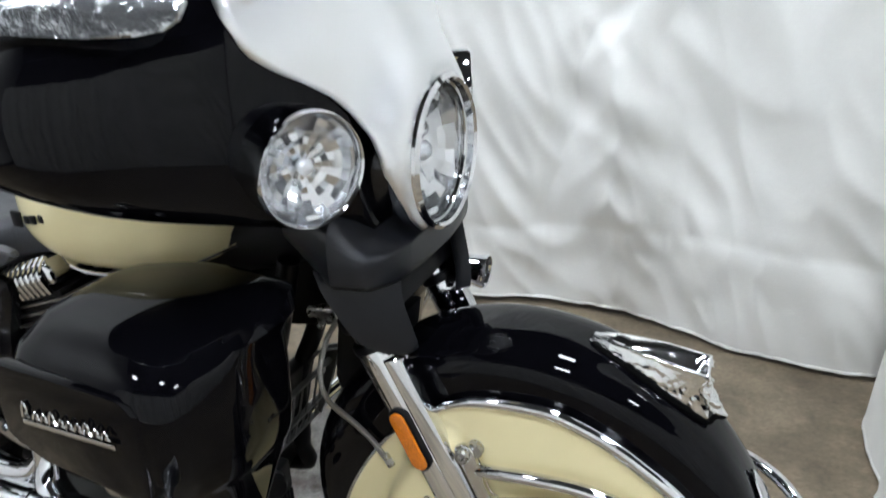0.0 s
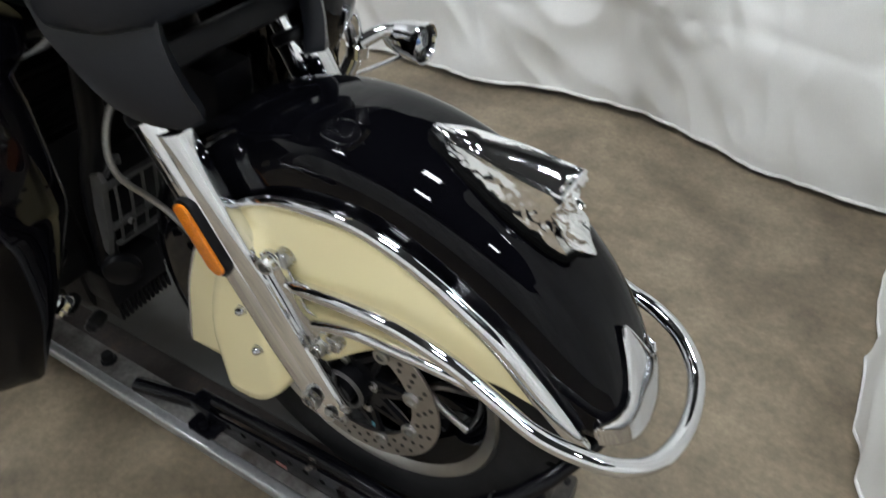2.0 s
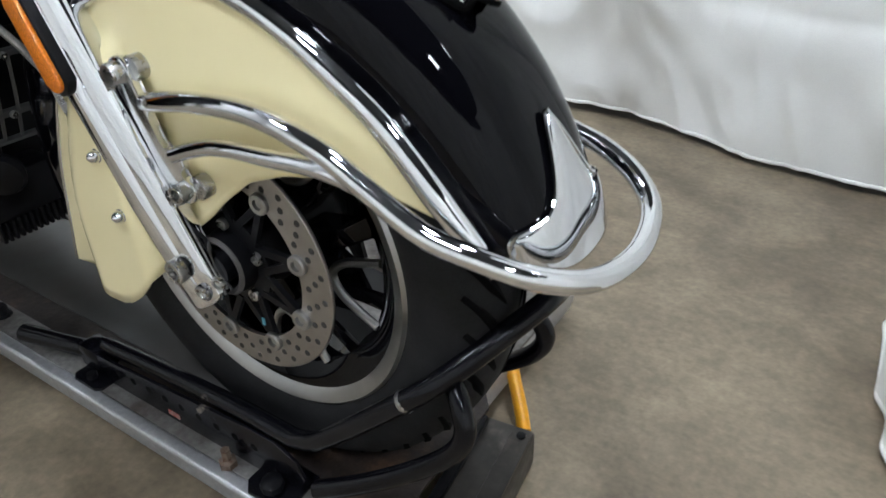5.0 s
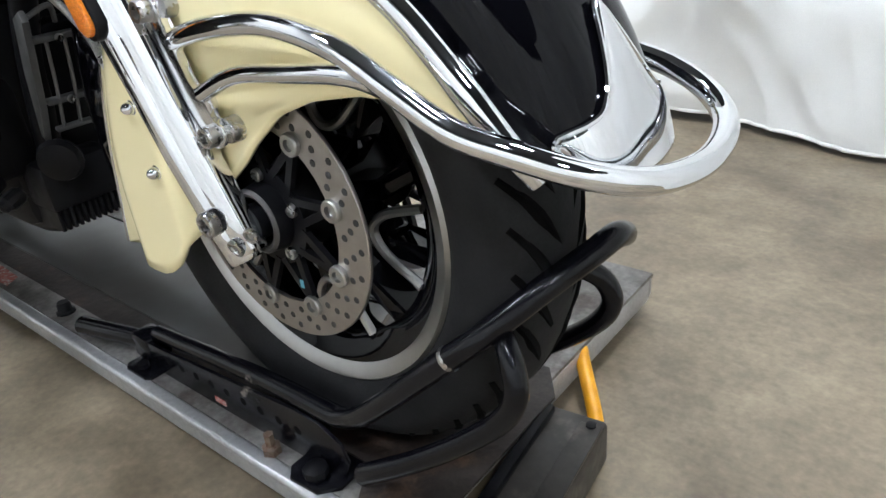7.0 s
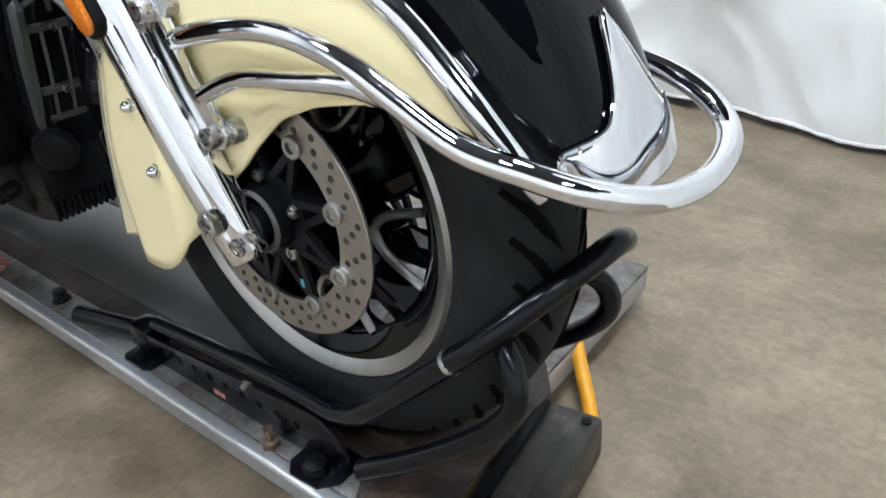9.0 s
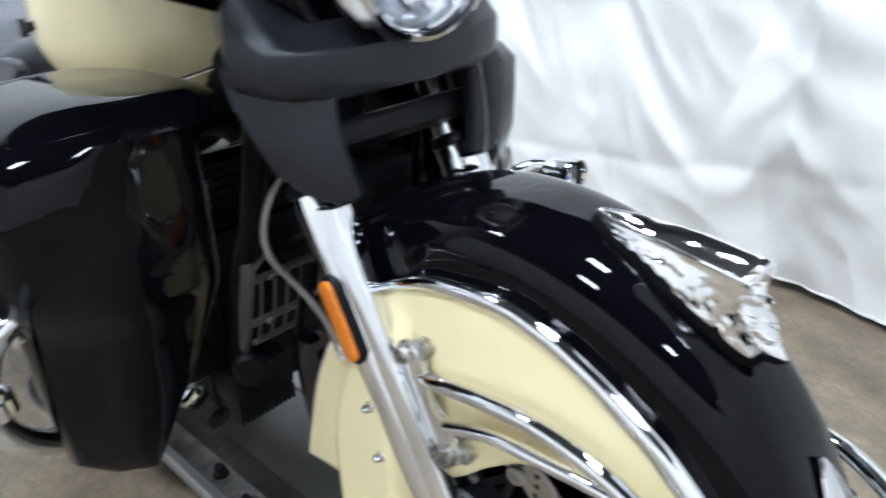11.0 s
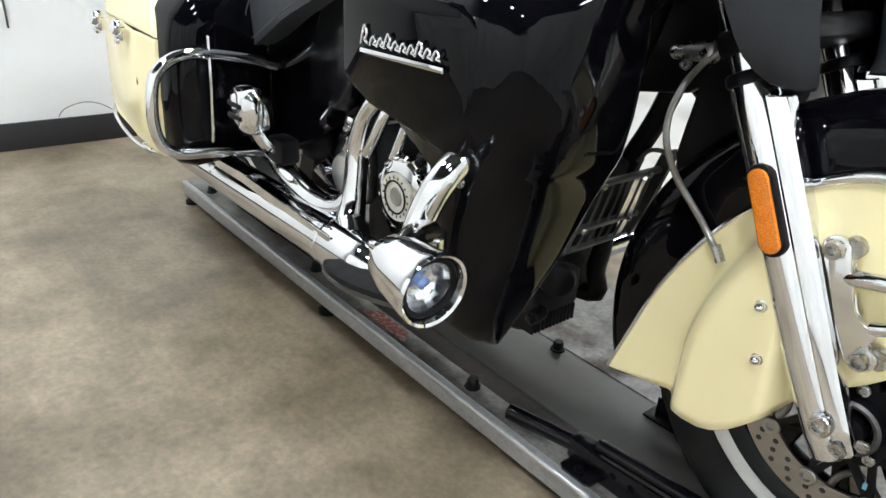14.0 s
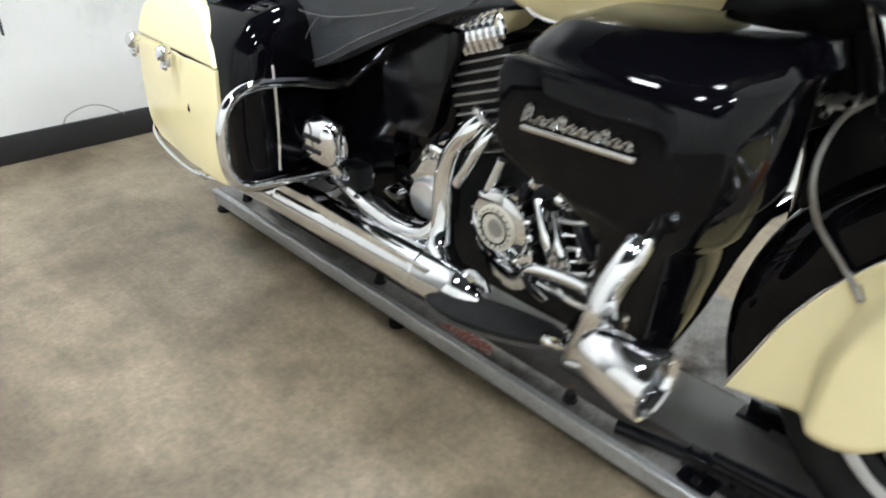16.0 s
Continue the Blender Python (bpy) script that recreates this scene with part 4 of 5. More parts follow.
# ---- fairing ----
def super_ring(x, cy, cz, ry, up, down, e=2.4, n=40):
    ring = []
    for k in range(n):
        t = 2 * math.pi * k / n
        c, s = math.cos(t), math.sin(t)
        ring.append(Vector((x, cy + ry * math.copysign(abs(c) ** (2 / e), c), cz + (up if s > 0 else down) * math.copysign(abs(s) ** (2 / e), s))))
    return ring


def eased(st, n=5):
    """More stations between the given ones, along a smooth line."""
    return [tuple(v) for v in spline(st, n)]


def fairing():
    st = [(-0.165, 1.0, 0.09, 0.13, 0.14), (-0.185, 1.0, 0.125, 0.19, 0.15), (-0.215, 1.01, 0.165, 0.25, 0.15), (-0.25, 1.03, 0.235, 0.29, 0.15), (-0.31, 1.05, 0.33, 0.30, 0.145), (-0.40, 1.07, 0.435, 0.28, 0.135), (-0.52, 1.08, 0.455, 0.24, 0.118), (-0.66, 1.09, 0.44, 0.18, 0.085)]
    bm = bmesh.new()
    grid_faces(bm, [super_ring(x, 0, cz, ry, up, dn, 2.4, 72) for x, cz, ry, up, dn in eased(st) if x < -0.202], True, False, (True, True))
    f = bp("fairing", bm, BLACK, "gloss black fork-mounted fairing", sharp=60)
    # chin between the headlight and the fork covers
    bm = bmesh.new()
    grid_faces(bm, [super_ring(-0.158, 0, 0.872, 0.10, 0.006, 0.045, 4), super_ring(-0.166, 0, 0.872, 0.155, 0.010, 0.049, 5), super_ring(-0.185, 0, 0.872, 0.188, 0.016, 0.05, 5), super_ring(-0.202, 0, 0.873, 0.196, 0.03, 0.05, 5), super_ring(-0.23, 0, 0.875, 0.205, 0.075, 0.05, 5), super_ring(-0.34, 0, 0.90, 0.15, 0.06, 0.03, 4)], True, False, (True, True))
    bp("fairing_chin", bm, TEXTURED, "matt black lower nacelle", f)
    # chrome nacelle round the headlight
    bm = bmesh.new()
    rings = []
    def fair_x(y, z):
        best = st[-1][0]
        for (xa, ca, ra, ua, da), (xb, cb, rb, ub, db) in zip(st, st[1:]):
            for k in range(40):
                f_ = k / 40
                cz, ry, up, dn = ca + (cb - ca) * f_, ra + (rb - ra) * f_, ua + (ub - ua) * f_, da + (db - da) * f_
                if abs(y / ry) ** 2.4 + abs((z - cz) / (up if z > cz else dn)) ** 2.4 < 1:
                    return xa + (xb - xa) * f_
        return best

    for i in range(33):
        z_ = 0.898 + 0.385 * i / 32
        w_ = float(np.interp(z_, [0.895, 0.92, 0.96, 0.996, 1.05, 1.081, 1.105, 1.124, 1.143, 1.167, 1.215, 1.285], [0.085, 0.112, 0.135, 0.148, 0.150, 0.158, 0.178, 0.205, 0.24, 0.265, 0.278, 0.27]))
        ring = []
        for j in range(41):
            y_ = w_ * (-1 + j / 20)
            d_ = math.hypot(y_, z_ - 0.99)
            x_ = max(fair_x(y_, z_) + 0.008, -0.33)
            rise = max(0.0, min(1.0, 1 - (d_ - 0.112) / 0.075))
            ring.append(Vector((x_ + (-0.138 - x_) * rise * rise * (3 - 2 * rise), y_, z_)))
        rings.append(ring)
    # ease the steps out of the sheet
    for _ in range(4):
        old = [[q.x for q in r] for r in rings]
        for i in range(1, len(rings) - 1):
            for j in range(1, 40):
                rings[i][j].x = (old[i][j] * 2 + old[i - 1][j] + old[i + 1][j] + old[i][j - 1] + old[i][j + 1]) / 6
    grid_faces(bm, rings, False)
    bmesh.ops.delete(bm, geom=[q for q in bm.verts if math.hypot(q.co.y, q.co.z - 0.99) < 0.108], context="VERTS")
    nac = bp("headlight_nacelle", bm, BRUSHED, "smooth chrome headlight nacelle", f, 60)
    so = nac.modifiers.new("sheet", "SOLIDIFY")
    so.thickness, so.offset = 0.004, -1

    def lamp(name, at, axis, r, label, deep=1.0):
        b = bp(name, lathe([(r * 0.98, -0.05), (r * 1.0, -0.01), (r * 1.02, 0.006), (r * 0.995, 0.012), (r * 0.955, 0.009), (r * 0.935, 0.003), (r * 0.93, -0.004)], at, axis, 48, caps=(True, False)), CHROME, label, f)
        bowl = [(0.935, -0.002), (0.86, -0.009), (0.74, -0.017), (0.62, -0.024), (0.50, -0.030), (0.38, -0.034), (0.26, -0.037), (0.05, -0.039)]
        bp("lamp_bowl", faceted(lathe([(r * q, d * deep) for q, d in bowl], at, axis, 26, caps=(False, True)), axis, 0.0045 * r / 0.1, 5), BOWL, "", f, 8)
        bp("lamp_bulb", lathe([(r * 0.12, -0.037 * deep), (r * 0.15, -0.018 * deep), (r * 0.10, -0.010 * deep), (r * 0.02, -0.007 * deep)], at, axis, 12), REFLECTOR, "", f, 12)
        g = bp("lamp_glass", lathe([(r * 0.92, 0.006), (r * 0.7, 0.013), (r * 0.35, 0.018), (0.001, 0.02)], at, axis, 40, caps=(False, True)), GLASS, "clear lamp glass", f)
        g.visible_shadow = False

    bp("headlight_ring", lathe([(0.104, -0.03), (0.106, 0.012), (0.110, 0.016), (0.116, 0.011), (0.119, -0.002), (0.119, -0.03)], (-0.146, 0, 0.99), (1, 0, 0), 56, closed=True), CHROME, "chrome headlight trim ring", f)
    lamp("headlight", (-0.156, 0, 0.99), (1, 0, 0), 0.108, "large round chrome headlight")
    for s in (-1, 1):
        lamp("driving_light", (-0.212, s * 0.247, 1.03), (0.88, s * 0.42, -0.04), 0.073, "round chrome driving light", 0.55)
        bp("turn_lens", slab([(-0.36, 1.17), (-0.24, 1.165), (-0.20, 1.18), (-0.22, 1.215), (-0.40, 1.24), (-0.56, 1.24), (-0.56, 1.19)],
                             lambda u, v, d, s=s: Vector((u - 0.07, s * (0.345 + (v - 1.2) * -0.5 + (-0.2 - u) * 0.36 + d), v + 0.035)), 0.012, 0.004, 2), LENS, "clear faceted turn signal lens", f)
    bp("cream_band", tube([(-0.24, -0.27, 1.265), (-0.215, -0.15, 1.285), (-0.2, 0, 1.29), (-0.215, 0.15, 1.285), (-0.24, 0.27, 1.265)], 0.014, 10, 6), CREAM, "", f)
    bp("screen_mount", lathe([(0.012, 0), (0.016, 0.006), (0.014, 0.02), (0.004, 0.024)], (-0.17, 0.0, 1.235), (1, 0, 0.4), 16), CHROME, "", f)


fairing()


# ---- tank, seat, body ----
def tank():
    st = [(-0.485, 0.845, 0.03, 0.04, 0.03), (-0.505, 0.855, 0.09, 0.09, 0.055), (-0.55, 0.865, 0.135, 0.12, 0.08), (-0.62, 0.872, 0.168, 0.135, 0.10), (-0.70, 0.876, 0.188, 0.138, 0.112), (-0.78, 0.876, 0.19, 0.13, 0.11), (-0.86, 0.873, 0.165, 0.11, 0.085), (-0.93, 0.868, 0.11, 0.08, 0.055), (-0.98, 0.862, 0.03, 0.03, 0.02)]
    bm = bmesh.new()
    grid_faces(bm, [super_ring(x - 0.03, 0, cz, ry, up, dn + 0.022 * min(1.0, ry / 0.15), 2.9, 64) for x, cz, ry, up, dn in eased(st)], True, False, (True, True))
    t = bp("fuel_tank", bm, CREAM, "cream painted fuel tank", sharp=60)
    x = -0.87
    for k, (w, h) in enumerate(((0.03, 0.05), (0.018, 0.026), (0.018, 0.028), (0.018, 0.026), (0.02, 0.03), (0.018, 0.026))):
        bp("tank_badge", rbox((w * 0.8, 0.006, h * 0.6), (x, -0.192 + 0.008 * abs(k - 2) / 3, 0.858 + 0.003 * k), 0.003), SATIN, "dark metal badge shapes", t)
        x += w
    bp("tank_seam", tube([(-0.5, -0.07, 0.815), (-0.55, -0.12, 0.795), (-0.62, -0.155, 0.78), (-0.7, -0.17, 0.77), (-0.8, -0.165, 0.775), (-0.9, -0.1, 0.81)], 0.003, 6, 6), CHROME, "", t)


tank()


def seat():
    st = [(-0.86, 0.79, 0.09, 0.05, 0.03), (-0.95, 0.79, 0.16, 0.055, 0.05), (-1.08, 0.765, 0.2, 0.05, 0.075), (-1.22, 0.755, 0.215, 0.05, 0.11), (-1.34, 0.77, 0.22, 0.06, 0.13), (-1.45, 0.80, 0.215, 0.10, 0.13), (-1.55, 0.83, 0.205, 0.12, 0.13), (-1.8, 0.84, 0.19, 0.1, 0.12), (-1.92, 0.83, 0.12, 0.07, 0.09)]
    bm = bmesh.new()
    grid_faces(bm, [super_ring(x, 0, cz, ry, up, dn, 3.2, 56) for x, cz, ry, up, dn in eased(st, 4)], True, False, (True, True))
    t = bp("seat", bm, LEATHER, "black leather seat with grey stitching", sharp=60)
    for s in (-1, 1):
        out = [(-0.88, 0.79), (-1.0, 0.735), (-1.14, 0.672), (-1.29, 0.602), (-1.40, 0.565), (-1.45, 0.58), (-1.51, 0.66), (-1.56, 0.76), (-1.5, 0.82), (-1.3, 0.78), (-1.1, 0.765), (-0.95, 0.805)]

        def bulge(u, v, k=1.0):
            return s * (0.19 + 0.014 * k * (1 + 3.4 * math.sin(min(1, max(0, (-0.87 - u) / 0.69)) * math.pi)) - 0.22 * max(0, 0.66 - v))

        bp("seat_skirt", slab(out, lambda u, v, d: Vector((u, bulge(u, v, d / 0.014), v)), 0.014, 0.006, 3), LEATHER, "", t)
        edge = [(-0.97, 0.763), (-1.14, 0.688), (-1.29, 0.618), (-1.395, 0.582), (-1.435, 0.598), (-1.49, 0.67), (-1.53, 0.755)]
        bp("stitching", tube([(u, bulge(u, v) + s * 0.001, v) for u, v in edge], 0.0016, 5, 4), STITCH, "", t)
        bp("stitching", tube([(u, bulge(u, v) + s * 0.001, v) for u, v in ((-1.02, 0.757), (-1.16, 0.722), (-1.30, 0.70), (-1.42, 0.70), (-1.52, 0.725))], 0.0016, 5, 6), STITCH, "", t)
        bp("stitching", tube([(u, bulge(u, v) + s * 0.001, v) for u, v in ((-1.30, 0.70), (-1.36, 0.65), (-1.40, 0.60))], 0.0016, 5, 6), STITCH, "", t)
    return t


seat()


def lower_fairing(s):
    # outline of the shell by height: points run round it seen from above
    st = [
        (0.300, 0, [(-0.445, -0.325), (-0.425, -0.325), (-0.412, -0.322), (-0.408, -0.313), (-0.412, -0.303), (-0.425, -0.30), (-0.44, -0.302), (-0.447, -0.312)]),
        (0.325, 0, [(-0.46, -0.368), (-0.425, -0.372), (-0.406, -0.366), (-0.395, -0.325), (-0.40, -0.296), (-0.42, -0.288), (-0.448, -0.292), (-0.462, -0.33)]),
        (0.367, 0, [(-0.47, -0.405), (-0.425, -0.412), (-0.401, -0.408), (-0.382, -0.345), (-0.384, -0.283), (-0.41, -0.272), (-0.45, -0.276), (-0.47, -0.33)]),
        (0.45, 0, [(-0.47, -0.412), (-0.42, -0.419), (-0.393, -0.412), (-0.362, -0.335), (-0.358, -0.252), (-0.39, -0.238), (-0.44, -0.242), (-0.47, -0.33)]),
        (0.53, 0, [(-0.465, -0.418), (-0.415, -0.424), (-0.386, -0.416), (-0.345, -0.33), (-0.340, -0.222), (-0.38, -0.208), (-0.44, -0.212), (-0.465, -0.32)]),
        (0.575, 0.02, [(-0.46, -0.425), (-0.405, -0.43), (-0.372, -0.42), (-0.330, -0.33), (-0.325, -0.207), (-0.38, -0.195), (-0.45, -0.2), (-0.465, -0.31)]),
        (0.592, 0.22, [(-0.585, -0.428), (-0.394, -0.433), (-0.361, -0.4225), (-0.323, -0.33), (-0.320, -0.207), (-0.375, -0.193), (-0.5, -0.195), (-0.58, -0.25)]),
        (0.61, 0.22, [(-0.62, -0.447), (-0.385, -0.440), (-0.348, -0.424), (-0.314, -0.33), (-0.314, -0.208), (-0.37, -0.19), (-0.5, -0.19), (-0.62, -0.25)]),
        (0.66, 0.12, [(-0.62, -0.447), (-0.372, -0.445), (-0.330, -0.422), (-0.302, -0.33), (-0.305, -0.21), (-0.37, -0.19), (-0.5, -0.19), (-0.62, -0.25)]),
        (0.72, 0, [(-0.62, -0.447), (-0.37, -0.445), (-0.325, -0.42), (-0.298, -0.33), (-0.302, -0.21), (-0.37, -0.19), (-0.5, -0.19), (-0.62, -0.25)]),
        (0.775, 0, [(-0.62, -0.447), (-0.37, -0.445), (-0.325, -0.42), (-0.298, -0.33), (-0.302, -0.21), (-0.37, -0.19), (-0.5, -0.19), (-0.62, -0.25)]),
        (0.80, 0, [(-0.61, -0.43), (-0.39, -0.425), (-0.35, -0.41), (-0.292, -0.32), (-0.288, -0.19), (-0.37, -0.17), (-0.5, -0.17), (-0.615, -0.25)]),
        (0.825, 0, [(-0.60, -0.38), (-0.44, -0.37), (-0.38, -0.35), (-0.31, -0.29), (-0.30, -0.18), (-0.37, -0.16), (-0.5, -0.16), (-0.60, -0.22)]),
        (0.832, 0, [(-0.58, -0.30), (-0.46, -0.30), (-0.41, -0.28), (-0.35, -0.24), (-0.34, -0.19), (-0.38, -0.18), (-0.5, -0.18), (-0.58, -0.22)]),
    ]
    bm = bmesh.new()
    rings = []
    for z, slope, pts in st:
        # soften the plan outline, keep the long outer face straight
        dense = []
        k = len(pts)
        for i in range(k):
            a, b, c = Vector((*pts[i - 1], 0)), Vector((*pts[i], 0)), Vector((*pts[(i + 1) % k], 0))
            p0, p2 = b.lerp(a, 0.3), b.lerp(c, 0.3)
            for q in range(5):
                t = q / 4
                dense.append(p0.lerp(b, t).lerp(b.lerp(p2, t), t))
        rings.append([Vector((v.x, v.y * (1 if s < 0 else -1), z + slope * (-0.36 - v.x))) for v in dense])
    grid_faces(bm, rings, True, False, (True, True))
    lf = bp("lower_fairing", bm, BLACK, "gloss black lower fairing with glove box", sharp=50)
    # glove box lid line and script
    y0 = 0.469
    lid = [(-0.618, 0.672), (-0.60, 0.655), (-0.55, 0.641), (-0.40, 0.612), (-0.375, 0.616), (-0.366, 0.635), (-0.366, 0.755), (-0.374, 0.772), (-0.395, 0.78), (-0.59, 0.792), (-0.61, 0.786), (-0.62, 0.765)]
    bp("glove_box_lid", slab(lid, lambda u, v, d: Vector((u, s * (0.432 + d - 2.2 * max(0.0, u + 0.43) ** 2), v)), 0.022, 0.009, 0, 3), BLACK, "gloss black glove box lid", lf, 30)
    dz = 0.004 / 0.162
    x = -0.568
    heights = (0.024, 0.012, 0.012, 0.019, 0.012, 0.012, 0.012, 0.018, 0.012, 0.012)
    for k, h in enumerate(heights):
        xx = x + 0.0155 * k + (0.004 if k else 0)
        zz = 0.714 + (xx + 0.56) * dz
        yy = 0.4555
        loop = [(xx, s * yy, zz), (xx + 0.004, s * yy, zz + h * 0.7), (xx + 0.009, s * yy, zz + h), (xx + 0.012, s * yy, zz + h * 0.55), (xx + 0.008, s * yy, zz + h * 0.25), (xx + 0.0165, s * yy, zz + 0.002)]
        bp("script_badge", tube(loop, 0.0017, 6, 4), CHROME, "chrome script badge", lf)
    bp("script_bar", slab([(-0.57, 0.709), (-0.404, 0.713), (-0.404, 0.706), (-0.57, 0.702)], lambda u, v, d: Vector((u, s * (0.4525 + d), v)), 0.004, 0.001), CHROME, "", lf)
    bp("lid_latch", lathe([(0.007, 0), (0.007, 0.006), (0.003, 0.008)], (-0.392, s * 0.424, 0.578), (0.3, s, 0), 12), CHROME, "", lf)
    return lf


lower_fairing(-1)
lower_fairing(1)


def highway_bar(s):
    m = -1 if s < 0 else 1
    b = bp("crash_bar", tube([(-0.62, m * 0.16, 0.24), (-0.55, m * 0.30, 0.30), (-0.46, m * 0.43, 0.39), (-0.408, m * 0.482, 0.49), (-0.398, m * 0.474, 0.55), (-0.388, m * 0.448, 0.597), (-0.40, m * 0.38, 0.625), (-0.43, m * 0.3, 0.65)], 0.0185, 16, 6), CHROME, "chrome tubular crash bar")
    c = Vector((-0.283, m * 0.553, 0.517))
    ax = Vector((1, m * 0.02, -0.06)).normalized()
    bp("fog_lamp", lathe([(0.004, -0.098), (0.016, -0.093), (0.028, -0.078), (0.0355, -0.052), (0.039, -0.025), (0.041, -0.012), (0.0425, 0.0), (0.0415, 0.006), (0.0385, 0.004), (0.036, -0.004), (0.033, -0.012)], c, ax, 36, caps=(True, False)), CHROME, "chrome bullet fog lamp", b)
    bp("lamp_gasket", lathe([(0.0366, -0.005), (0.034, -0.002), (0.0292, -0.004), (0.0285, -0.016)], c, ax, 30, caps=(False, False)), SATIN, "", b)
    bp("lamp_bowl", faceted(lathe([(0.0290, -0.007), (0.026, -0.013), (0.022, -0.018), (0.017, -0.022), (0.012, -0.0245), (0.006, -0.026)], c, ax, 18, caps=(False, True)), ax, 0.0016, 6), BOWL, "", b, 8)
    bp("lamp_bulb", lathe([(0.006, -0.026), (0.0075, -0.014), (0.003, -0.010)], c, ax, 14), BULB, "", b)
    g = bp("lamp_glass", lathe([(0.0290, -0.004), (0.021, -0.001), (0.0005, 0.002)], c, ax, 30, caps=(False, True)), GLASS, "", b)
    g.visible_shadow = False
    bp("lamp_mount", tube([c - ax * 0.06 + Vector((0, -m * 0.005, 0.012)), (-0.362, m * 0.52, 0.538), (-0.388, m * 0.476, 0.525)], [0.018, 0.015, 0.017], 14, 6), CHROME, "", b)
    bp("mount_clamp", lathe([(0.021, -0.014), (0.0235, -0.012), (0.0235, 0.012), (0.021, 0.014)], (-0.392, m * 0.474, 0.51), (0.1, m * 0.1, 1), 20), CHROME, "", b)
    bp("lamp_bracket", tube([(-0.42, m * 0.5, 0.44), (-0.37, m * 0.52, 0.465), (-0.33, m * 0.545, 0.485)], 0.008, 10, 5, flat=0.5), CHROME, "", b)


highway_bar(-1)
highway_bar(1)


# ---- engine and running gear on the right ----
bp("engine_block", rbox((0.46, 0.28, 0.36), (-0.80, 0.0, 0.36), 0.04), ENGINE, "dark engine casing")
bp("frame_spine", tube([(-0.34, 0, 0.86), (-0.6, 0, 0.78), (-1.0, 0, 0.72), (-1.35, 0, 0.6)], 0.06, 14), SATIN)
bp("neck_gusset", slab([(-0.255, 0.83), (-0.285, 0.70), (-0.335, 0.675), (-0.37, 0.652), (-0.46, 0.636), (-0.53, 0.64), (-0.56, 0.80)], lambda u, v, d: Vector((u, d - 0.012, v)), 0.024, 0.005), SATIN, "black pressed frame gusset")
bp("down_tube", tube([(-0.40, -0.065, 0.80), (-0.455, -0.07, 0.60), (-0.52, -0.075, 0.45), (-0.545, -0.09, 0.27), (-0.6, -0.1, 0.19), (-1.2, -0.1, 0.19)], 0.019, 12), SATIN, "black frame tube")
bp("down_tube", tube([(-0.40, 0.065, 0.80), (-0.455, 0.07, 0.60), (-0.52, 0.075, 0.45), (-0.545, 0.09, 0.27), (-0.6, 0.1, 0.19), (-1.2, 0.1, 0.19)], 0.019, 12), SATIN)


def cylinder(cx, lean, fin=ALLOY):
    t = Matrix.Rotation(lean, 3, "Y")
    base = Vector((cx, -0.02, 0.59))
    body = bp("cylinder", lathe([(0.075, -0.13), (0.075, 0.1)], base, t @ Vector((0, 0, 1)), 28), ENGINE, "dark finned engine cylinder")
    for k in range(10):
        c = base + t @ Vector((0, 0, -0.085 + 0.019 * k))
        bp("cooling_fin", rbox((0.165, 0.30, 0.0055), c, 0.002, t, segs=1), fin, "bright edged cooling fin" if fin is ALLOY else "dark cooling fin", body)
        # black filler slab stands for the shade between two fins
        bp("fin_gap", rbox((0.158, 0.285, 0.013), c + t @ Vector((0, 0, 0.0095)), 0.002, t, segs=1), SATIN, "", body)
    head = bp("rocker_cover", rbox((0.15, 0.29, 0.055), base + t @ Vector((0, 0, 0.135)), 0.016, t, segs=3), CHROME, "chrome ribbed rocker cover", body)
    for k in range(8):
        c = base + t @ Vector((-0.06 + 0.017 * k, -0.145, 0.13))
        bp("cover_rib", tube([c + t @ Vector((0, 0.0, -0.03)), c + t @ Vector((0, -0.006, 0.01)), c + t @ Vector((0, 0.02, 0.034))], 0.006, 8, 4), CHROME, "", body)
    bp("push_rod_tube", tube([base + t @ Vector((0.03, -0.16, -0.1)), (cx + 0.04, -0.19, 0.44)], 0.011, 12), CHROME, "", body)
    return body


cylinder(-0.89, -0.33)
cylinder(-0.66, 0.33, ENGINE)


